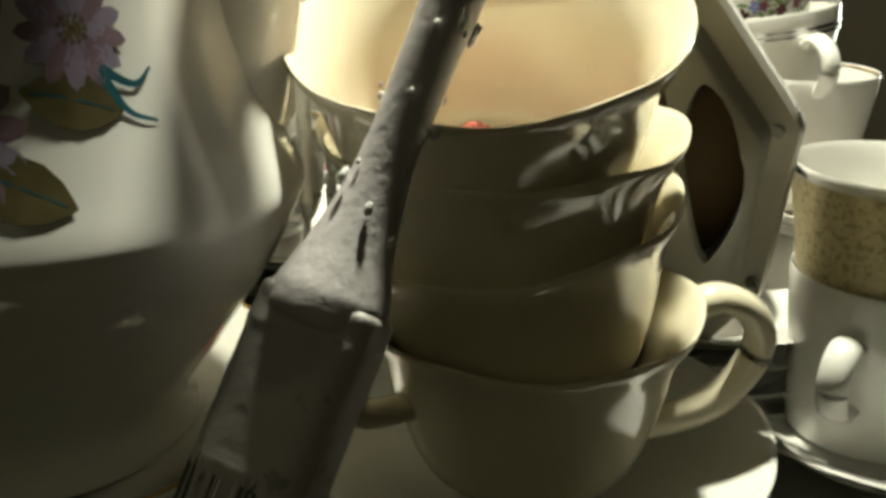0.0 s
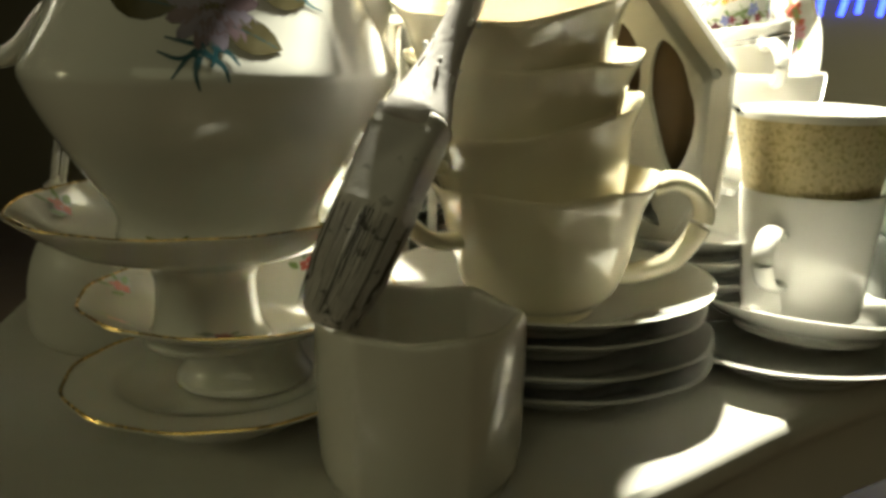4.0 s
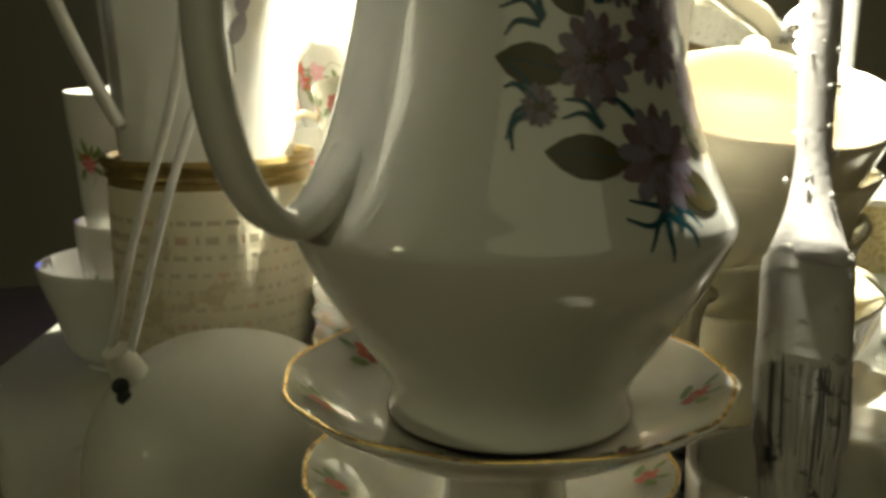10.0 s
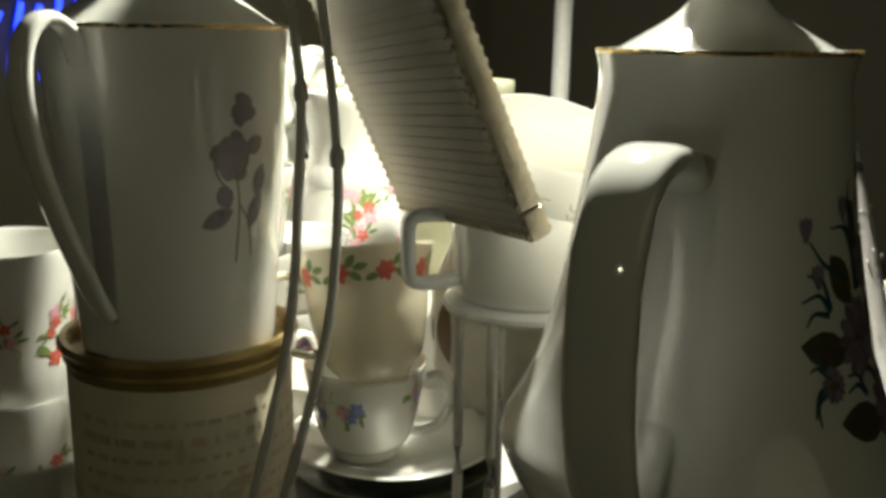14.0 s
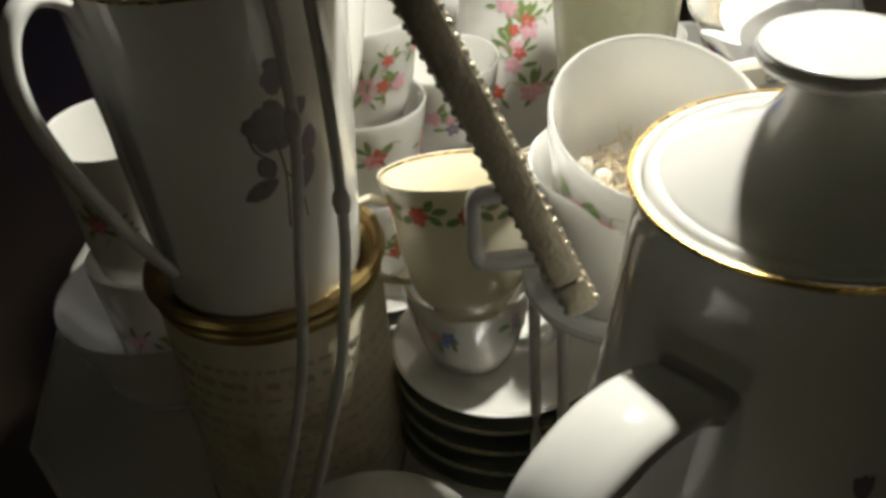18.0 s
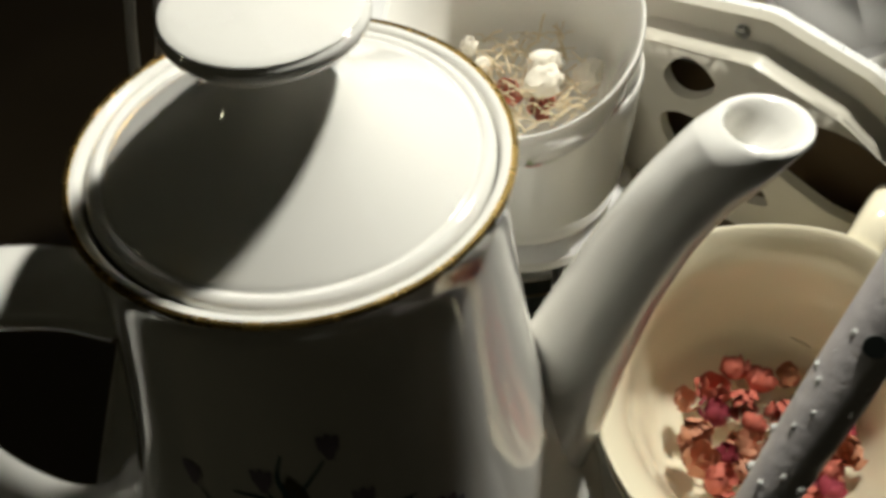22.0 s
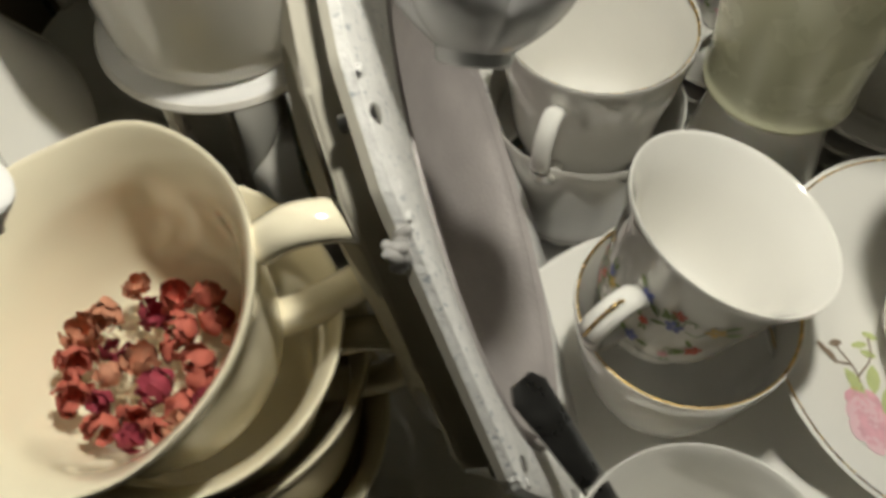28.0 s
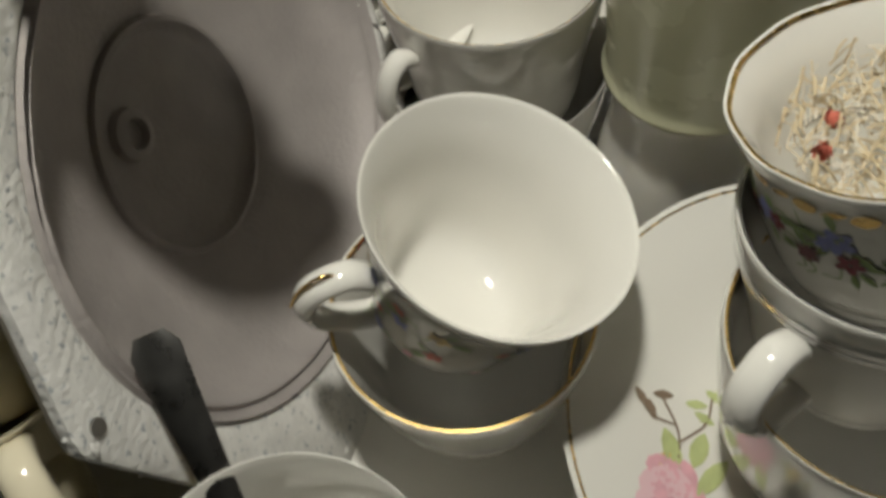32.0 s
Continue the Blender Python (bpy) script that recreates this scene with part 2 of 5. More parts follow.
def lathe(profile, seg=64, wave=0.0, waves=8, wave_from=0.0, square=0.0, facets=8, n=4, dip=0.0):
    """A turned body. profile: (radius, height) from the middle of the foot, up outside, over the lip and down inside."""
    line = smooth_line([(r, 0, z) for r, z in profile], n) if n > 1 else [Vector((r, 0, z)) for r, z in profile]
    zs = [v.z for v in line]
    z0, z1 = min(zs), max(zs)
    bm = bmesh.new()
    rings = []
    for v in line:
        r, z = max(v.x, 0.0), v.z
        if r < 1e-4:
            rings.append([bm.verts.new((0, 0, z))])
            continue
        f = max(0.0, ((z - z0) / (z1 - z0) - wave_from) / max(1e-6, 1 - wave_from))
        ring = []
        for k in range(seg):
            a = 2 * math.pi * k / seg
            s = 1 + wave * f * math.cos(waves * a)
            if square:
                c = math.pi / facets
                q = (a % (2 * c)) - c
                s *= 1 + square * (math.cos(c) / math.cos(q) - 1)
            ring.append(bm.verts.new((r * s * math.cos(a), r * s * math.sin(a), z + dip * f * math.cos(waves * a))))
        rings.append(ring)
    for a, b in zip(rings, rings[1:]):
        if len(a) == 1 and len(b) == 1:
            continue
        for k in range(seg):
            j = (k + 1) % seg
            if len(a) == 1:
                bm.faces.new((a[0], b[k], b[j]))
            elif len(b) == 1:
                bm.faces.new((a[k], a[j], b[0]))
            else:
                bm.faces.new((a[k], a[j], b[j], b[k]))
    return bm


def tube(points, radius, seg=12, flat=1.0, n=6, up=(0, 0, 1), bm=None, cap=True):
    """A rod along a line. radius: one, or one for each point; flat: thickness against width, the width lying across up."""
    line = smooth_line(points, n) if n > 1 else [Vector(p) for p in points]
    rad = [radius] * len(points) if isinstance(radius, (int, float)) else list(radius)
    bm = bm or bmesh.new()
    rings = []
    for i, p in enumerate(line):
        d = (line[min(i + 1, len(line) - 1)] - line[max(i - 1, 0)]).normalized()
        s = d.cross(Vector(up))
        if s.length < 1e-3:
            s = d.cross(Vector((1, 0, 0)))
        s.normalize()
        w = s.cross(d)
        x = i / max(1, len(line) - 1) * (len(rad) - 1)
        j = min(int(x), len(rad) - 2) if len(rad) > 1 else 0
        r = rad[j] + (rad[min(j + 1, len(rad) - 1)] - rad[j]) * (x - j)
        rings.append([bm.verts.new(p + s * r * math.cos(2 * math.pi * k / seg) + w * r * flat * math.sin(2 * math.pi * k / seg)) for k in range(seg)])
    for a, b in zip(rings, rings[1:]):
        for k in range(seg):
            bm.faces.new((a[k], a[(k + 1) % seg], b[(k + 1) % seg], b[k]))
    if cap:
        bm.faces.new(rings[0][::-1])
        bm.faces.new(rings[-1])
    return bm


def box(sx, sy, sz, at=(0, 0, 0), bevel=0.002, bm=None):
    bm2 = bmesh.new()
    bmesh.ops.create_cube(bm2, size=1, matrix=Matrix.Translation(at) @ Matrix.Diagonal((sx, sy, sz, 1)))
    if bevel:
        bmesh.ops.bevel(bm2, geom=bm2.edges[:], offset=bevel, segments=2, affect="EDGES", profile=0.6)
    if bm is None:
        return bm2
    me = bpy.data.meshes.new("tmp")
    bm2.to_mesh(me)
    bm2.free()
    bm.from_mesh(me)
    bpy.data.meshes.remove(me)
    return bm


def round_at(profile, n=4):
    """Gives (angle, height) -> place and outward normal on the outside of a turned body."""
    line = smooth_line([(r, 0, z) for r, z in profile], n)

    def on(a, z):
        for p, q in zip(line, line[1:]):
            if (p.z - z) * (q.z - z) <= 0 and abs(p.z - q.z) > 1e-7:
                f = (z - p.z) / (q.z - p.z)
                r = p.x + (q.x - p.x) * f
                sl = (q.x - p.x) / (q.z - p.z)
                break
        else:
            r, sl = line[0].x, 0
        nrm = Vector((math.cos(a), math.sin(a), -sl)).normalized()
        return Vector((r * math.cos(a), r * math.sin(a), z)) + nrm * 0.0004
    return on


def wrap(on, a0, z0, r0):
    """Flat (u, v) metres round the point at angle a0 and height z0."""
    return lambda u, v: on(a0 + u / r0, z0 + v)


def blob(bm, to, cx, cy, rx, ry, turn=0.0, seg=10, lobes=0, lobe=0.0, point=0.0):
    """One printed petal, leaf or flower as a thin skin of the transfer."""
    ct, st = math.cos(turn), math.sin(turn)
    mid = bm.verts.new(to(cx, cy))
    ring = []
    inner = []
    for k in range(seg):
        a = 2 * math.pi * k / seg
        s = 1 + lobe * math.cos(lobes * a)
        x, y = rx * s * math.cos(a), ry * s * math.sin(a)
        if point:
            y *= 1 - point * abs(math.cos(a)) ** 3
        ring.append(bm.verts.new(to(cx + x * ct - y * st, cy + x * st + y * ct)))
        inner.append(bm.verts.new(to(cx + (x * ct - y * st) * 0.5, cy + (x * st + y * ct) * 0.5)))
    for k in range(seg):
        j = (k + 1) % seg
        bm.faces.new((mid, inner[k], inner[j]))
        bm.faces.new((inner[k], ring[k], ring[j], inner[j]))


def stroke(bm, to, pts, w0, w1=None):
    w1 = w0 if w1 is None else w1
    line = smooth_line([(x, y, 0) for x, y in pts], 5)
    rows = []
    for i, p in enumerate(line):
        d = line[min(i + 1, len(line) - 1)] - line[max(i - 1, 0)]
        s = Vector((-d.y, d.x, 0)).normalized() * (w0 + (w1 - w0) * i / (len(line) - 1)) / 2
        rows.append((bm.verts.new(to(p.x + s.x, p.y + s.y)), bm.verts.new(to(p.x - s.x, p.y - s.y))))
    for a, b in zip(rows, rows[1:]):
        bm.faces.new((a[0], a[1], b[1], b[0]))


def handle_ear(r_top, z_top, r_low, z_low, out, width, flat=0.4, angle=0.0, lift=0.0, seg=12):
    """An ear from the wall at (r_top, z_top) to (r_low, z_low), reaching out to radius out."""
    c, s = math.cos(angle), math.sin(angle)
    zm = (z_top + z_low) / 2
    h = z_top - z_low
    pts = [(r_top + 0.0012, z_top), (r_top + (out - r_top) * 0.45, z_top + lift), (out - (out - r_top) * 0.12, z_top - h * 0.12 + lift * 0.5), (out, zm + h * 0.1),
           (out - (out - r_low) * 0.3, z_low + h * 0.18), (r_low + (out - r_low) * 0.25, z_low + h * 0.02), (r_low - 0.003, z_low)]
    return tube([(r * c, r * s, z) for r, z in pts], width, seg=seg, flat=flat, n=6, up=(c * 0.3, s * 0.3, 1))


def tangent_tube(pts, width, thick, angle, seg=12):
    """A strap in the vertical plane at an angle: pts are (radius, height); its width lies across that plane."""
    c, s = math.cos(angle), math.sin(angle)
    line = smooth_line([(r * c, r * s, z) for r, z in pts], 7)
    side = Vector((-s, c, 0))
    bm = bmesh.new()
    rings = []
    for i, p in enumerate(line):
        d = (line[min(i + 1, len(line) - 1)] - line[max(i - 1, 0)]).normalized()
        w = side.cross(d).normalized()
        ring = []
        for k in range(seg):
            a = 2 * math.pi * k / seg
            ca, sa = math.cos(a), math.sin(a)
            ring.append(bm.verts.new(p + side * (width / 2) * math.copysign(abs(ca) ** 0.7, ca) + w * (thick / 2) * math.copysign(abs(sa) ** 0.7, sa)))
        rings.append(ring)
    for a, b in zip(rings, rings[1:]):
        for k in range(seg):
            bm.faces.new((a[k], a[(k + 1) % seg], b[(k + 1) % seg], b[k]))
    bm.faces.new(rings[0][::-1])
    bm.faces.new(rings[-1])
    return bm


def ring_band(r0, z0, r1, z1, lift=0.0004, seg=64):
    """A thin painted line round a body."""
    bm = bmesh.new()
    a = [bm.verts.new(((r0 + lift) * math.cos(2 * math.pi * k / seg), (r0 + lift) * math.sin(2 * math.pi * k / seg), z0)) for k in range(seg)]
    b = [bm.verts.new(((r1 + lift) * math.cos(2 * math.pi * k / seg), (r1 + lift) * math.sin(2 * math.pi * k / seg), z1)) for k in range(seg)]
    for k in range(seg):
        j = (k + 1) % seg
        bm.faces.new((a[k], a[j], b[j], b[k]))
    return bm


def torus_line(r, z, t, seg=72, wave=0.0, waves=8, dip=0.0):
    """A gilt lip: a thin closed ring."""
    bm = bmesh.new()
    rings = []
    for k in range(seg):
        a = 2 * math.pi * k / seg
        rr = r * (1 + wave * math.cos(waves * a))
        zz = z + dip * math.cos(waves * a)
        rings.append([bm.verts.new(((rr + t * math.cos(b)) * math.cos(a), (rr + t * math.cos(b)) * math.sin(a), zz + t * math.sin(b))) for b in [i * math.pi / 3 for i in range(6)]])
    for k in range(seg):
        a, b = rings[k], rings[(k + 1) % seg]
        for i in range(6):
            bm.faces.new((a[i], a[(i + 1) % 6], b[(i + 1) % 6], b[i]))
    return bm


def cup_profile(r_rim, h, r_base, flare=0.0, wall=0.0022, belly=0.5):
    """Outside and inside line of a cup."""
    mid = r_base + (r_rim - r_base) * (0.35 + 0.5 * belly)
    out = [(0, 0.003), (r_base * 0.8, 0.003), (r_base * 0.86, 0), (r_base, 0.001), (r_base * 1.02, 0.005), (r_base + (mid - r_base) * 0.6, h * 0.2), (mid, h * 0.5), (r_rim - flare - (r_rim - flare - mid) * 0.3, h * 0.8), (r_rim, h - 0.001)]
    lip = [(r_rim - wall * 0.5, h)]
    ins = [(max(r - wall * 1.2, 0.004), z + 0.001) for r, z in out[:4:-1][1:]]
    return out + lip + ins + [(r_base * 0.7, 0.007), (0, 0.0065)]


def saucer_profile(r, h, r_foot=None, wall=0.003):
    f = r_foot or r * 0.52
    return [(0, 0.0035), (f * 0.9, 0.0035), (f * 0.94, 0), (f, 0), (f * 1.04, 0.004), (r * 0.75, h * 0.5), (r, h - 0.001), (r - 0.001, h), (r - 0.003, h - 0.0005),
            (r * 0.74, h * 0.5 + wall), (f * 1.02, 0.0035 + wall), (f * 0.6, 0.0035 + wall), (0, 0.0033 + wall)]


def add_saucer(name, at, r, h, label, material=None, gold=True, tilt=(0, 0), wave=0.0, category="saucer", group=""):
    ob = empty(name, pose(*at, tilt[0], tilt[1], 0))
    part("dish", lathe(saucer_profile(r, h), 72, wave, 10, 0.5), material or PORCELAIN, ob)
    part("foot_ring", lathe([(r * 0.44, 0.0034), (r * 0.455, 0.0006), (r * 0.475, 0.0006), (r * 0.485, 0.0034)], 48, n=1), material or PORCELAIN, ob)
    if gold:
        part("gilt_rim", torus_line(r - 0.001, h - 0.0005, 0.0007, wave=wave, waves=10), GOLD, ob, "thin gilt line")
    return tagged(ob, label, category, group)


def add_cup(name, at, r, h, rb, label, material=None, handle=None, tilt=(0, 0, 0), gold=None, wave=0.0, dip=0.0, waves=8, belly=0.5, flare=0.0, category="cup", group="", hw=0.0045, hflat=0.7, hout=0.026, wall=0.0022, htop=0.82, hlow=0.25):
    ob = empty(name, pose(*at, *tilt))
    prof = cup_profile(r, h, rb, flare, wall, belly)
    part("bowl", lathe(prof, 72, wave, waves, 0.45, dip=dip), material or PORCELAIN, ob)
    if gold:
        part("rim_line", torus_line(r - wall * 0.5, h, wall * 0.32, wave=wave, waves=waves, dip=dip), gold, ob)
    if handle is not None:
        on = round_at(prof[:9])
        rt = on(0, h * htop).xy.length
        rl = on(0, h * hlow).xy.length
        part("handle", handle_ear(rt, h * htop, rl, h * hlow, max(rt, rl) + hout, hw, hflat, radians(handle), 0.003), material or PORCELAIN, ob)
    return tagged(ob, label, category, group), prof
TOP = 0.695

# ---- room ----
def slab(name, sx, sy, sz, at, material, label, kind="structure"):
    return tagged(part(name, box(sx, sy, sz, at, 0), material, None, label, False), kind=kind)


slab("floor", 8, 8, 0.1, (0, 1, -0.05), FLOOR, "dark wooden floor of a dim room")
slab("ceiling", 8, 8, 0.1, (0, 1, 2.65), WALL, "dark ceiling of a dim room")
slab("wall_north", 8, 0.1, 2.6, (0, 4.05, 1.3), WALL, "dark olive wall behind the table")
slab("wall_south", 8, 0.1, 2.6, (0, -3.05, 1.3), WALL, "dark plain wall")
slab("wall_east", 0.1, 7, 2.6, (4.05, 0.5, 1.3), WALL, "dark plain wall")
slab("wall_west", 0.1, 7, 2.6, (-4.05, 0.5, 1.3), WALL, "dark plain wall")

# ---- table: a white painted top with a swept edge ----
def table():
    ob = empty("side_table", pose(0, 0, 0))
    edge = smooth_line([(-0.335, 0.64, 0), (-0.3, 0.43, 0), (-0.268, 0.28, 0), (-0.235, 0.19, 0), (-0.15, 0.115, 0), (-0.07, 0.098, 0), (-0.019, 0.131, 0), (0.07, 0.193, 0),
                        (0.16, 0.277, 0), (0.25, 0.35, 0), (0.355, 0.43, 0), (0.445, 0.485, 0), (0.473, 0.525, 0), (0.475, 0.6, 0), (0.46, 0.9, 0), (0.2, 1.0, 0), (-0.14, 1.0, 0), (-0.27, 0.83, 0)], 5)
    bm = bmesh.new()
    c = Vector((0.05, 0.5, 0))
    rings = []
    for z, s in ((-0.022, -0.006), (-0.02, 0.0), (-0.012, 0.004), (-0.006, 0.004), (-0.001, 0.001), (0, -0.004), (0, -0.02)):
        rings.append([bm.verts.new((p + (p - c).normalized() * s).xy.to_3d() + Vector((0, 0, TOP + z))) for p in edge])
    for a, b in zip(rings, rings[1:]):
        for k in range(len(a)):
            j = (k + 1) % len(a)
            bm.faces.new((a[k], a[j], b[j], b[k]))
    bm.faces.new(rings[-1])
    bm.faces.new(rings[0][::-1])
    part("tabletop", bm, TABLE, ob, "white painted top with a swept, moulded edge")
    bm = bmesh.new()
    ap = [[bm.verts.new((p + (p - c).normalized() * s).xy.to_3d() + Vector((0, 0, z))) for p in edge] for z, s in ((TOP - 0.023, -0.03), (TOP - 0.09, -0.03))]
    for k in range(len(edge)):
        j = (k + 1) % len(edge)
        bm.faces.new((ap[0][k], ap[0][j], ap[1][j], ap[1][k]))
    part("apron", bm, TABLE, ob)
    # slim legs that sweep out under the edge and in again towards the floor
    for x, y, ux, uy in ((0.428, 0.505, 1.0, 0.0), (-0.1, 0.17, -0.4, -0.9), (-0.2, 0.85, -0.7, 0.6), (0.4, 0.87, 0.7, 0.7)):
        line = ((0.0, TOP - 0.03), (0.004, TOP - 0.05), (-0.016, TOP - 0.1), (-0.025, TOP - 0.145), (-0.033, TOP - 0.23), (-0.042, 0.25), (-0.03, 0.08), (-0.015, 0.0))
        part("leg", tube([(x + ux * d, y + uy * d, z) for d, z in line], [0.014, 0.0135, 0.0115, 0.0105, 0.01, 0.0095, 0.0105, 0.013], 12), TABLE, ob, "curved white leg")
    tagged(ob, "white painted side table with a swept edge and curved legs", "table")


table()

# ---- coffee pot on its stack of footed dishes ----
def flower_spray(parent, to, s=1.0):
    """The dull purple bouquet on the coffee pot."""
    stems, leaves, plum, purple, ochre = (bmesh.new() for _ in range(5))
    for i, (x, y, r) in enumerate(((0.0135, -0.0005, 0.0162), (-0.006, 0.029, 0.0145), (0.021, 0.034, 0.0145), (0.042, 0.018, 0.012), (0.006, 0.054, 0.0105), (-0.026, 0.0155, 0.006), (0.037, 0.047, 0.0095))):
        for ring, (far, length, wide, n) in enumerate(((0.62, 0.4, 0.2, 13), (0.42, 0.36, 0.19, 9))):
            for k in range(n):
                a = 2 * math.pi * k / n + x * 40 + ring
                blob((plum, purple)[(i + k + ring) % 2], to, (x + far * r * math.cos(a)) * s, (y + far * r * math.sin(a)) * s, length * r * s, wide * r * s, a, 8, 0, 0, 0.3)
        blob(leaves, to, x * s, y * s, 0.0024 * s * r / 0.014, 0.0024 * s * r / 0.014, 0, 10)
        for k in range(11):
            a = k * 0.571
            blob(leaves, to, (x + 0.24 * r * math.cos(a)) * s, (y + 0.24 * r * math.sin(a)) * s, 0.0008 * s, 0.0008 * s, 0, 5)
        for k in range(7):
            a = k * 0.9
            blob(ochre, to, (x + 0.1 * r * math.cos(a)) * s, (y + 0.1 * r * math.sin(a)) * s, 0.0004 * s, 0.0004 * s, 0, 5)
    for x, y, l, w, a in ((-0.0115, 0.001, 0.0135, 0.0066, 3.0), (0.0262, -0.0112, 0.0105, 0.0062, -0.5), (-0.0275, 0.0275, 0.0128, 0.0064, 2.95), (0.039, 0.004, 0.0105, 0.0055, -0.3), (-0.016, 0.05, 0.011, 0.0065, 2.2), (0.022, 0.052, 0.012, 0.005, 0.9), (-0.003, 0.068, 0.009, 0.004, 1.7), (0.05, 0.033, 0.009, 0.004, 0.4)):
        blob(leaves, to, x * s, y * s, l * s, w * s, a, 14, 0, 0, 0.75)
        stroke(stems, to, [((x - l * 0.8 * math.cos(a)) * s, (y - l * 0.8 * math.sin(a)) * s), (x * s, (y + 0.0006) * s), ((x + l * 0.8 * math.cos(a)) * s, (y + l * 0.8 * math.sin(a)) * s)], 0.0006 * s, 0.0003 * s)
    # small tulip heads and bells at the edge of the bouquet
    for x, y in ((-0.027, 0.016), (0.009, 0.084), (0.016, 0.064), (-0.012, 0.072), (-0.036, 0.066), (-0.03, 0.05)):
        for k in (-0.45, 0.0, 0.45):
            blob(purple, to, (x - 0.0022 * math.sin(k)) * s, (y + 0.0022 * math.cos(k)) * s, 0.0046 * s, 0.0019 * s, 1.57 + k, 9, 0, 0, 0.4)
    for pts in (((0.012, -0.013), (0.006, -0.018), (0.001, -0.026)), ((0.01, -0.016), (0.003, -0.019), (-0.004, -0.0165)), ((0.011, -0.0145), (0.006, -0.0135), (-0.002, -0.0115)), ((0.013, -0.0145), (0.018, -0.017), (0.021, -0.0215)), ((0.014, -0.013), (0.014, -0.018), (0.0125, -0.022)),
                ((-0.026, 0.017), (-0.033, 0.022), (-0.037, 0.021)), ((-0.026, 0.016), (-0.033, 0.014), (-0.036, 0.006)), ((-0.028, 0.019), (-0.031, 0.024), (-0.036, 0.028)), ((0.006, 0.012), (0.0, 0.017), (-0.007, 0.017)),
                ((-0.002, 0.045), (-0.004, 0.065), (0.007, 0.082)), ((0.0, 0.05), (0.008, 0.058), (0.015, 0.062)), ((-0.004, 0.045), (-0.006, 0.062), (-0.011, 0.07)), ((-0.012, 0.05), (-0.026, 0.056), (-0.034, 0.064)),
                ((-0.004, 0.056), (-0.011, 0.067), (-0.022, 0.068)), ((0.012, 0.05), (0.02, 0.06), (0.031, 0.062)), ((0.014, 0.048), (0.024, 0.052), (0.034, 0.049)), ((0.0, 0.06), (-0.007, 0.074), (-0.005, 0.084)),
                ((-0.024, 0.04), (-0.03, 0.046), (-0.039, 0.044)), ((-0.024, 0.041), (-0.028, 0.051), (-0.036, 0.053)), ((-0.025, 0.039), (-0.033, 0.04), (-0.037, 0.036)),
                ((-0.006, 0.009), (-0.012, 0.0135), (-0.019, 0.012)), ((-0.007, 0.01), (-0.011, 0.0165), (-0.018, 0.0175)), ((0.009, -0.018), (0.008, -0.024), (0.009, -0.03)), ((0.01, -0.0165), (0.016, -0.0215), (0.0175, -0.027)),
                ((-0.027, 0.015), (-0.034, 0.0105), (-0.034, 0.003)), ((0.046, 0.01), (0.053, 0.006), (0.058, 0.009)), ((0.046, 0.009), (0.05, 0.001), (0.056, -0.002))):
        stroke(stems, to, [(x * s, y * s) for x, y in pts], 0.0024 * s, 0.0006 * s)
    for nm, bm, m in (("flower_transfer", plum, D_PLUM), ("flower_transfer", purple, D_PURPLE), ("leaf_transfer", leaves, D_LEAF), ("stem_transfer", stems, D_TEAL), ("flower_centre", ochre, D_GOLD)):
        part(nm, bm, m, parent, "dull printed bouquet")


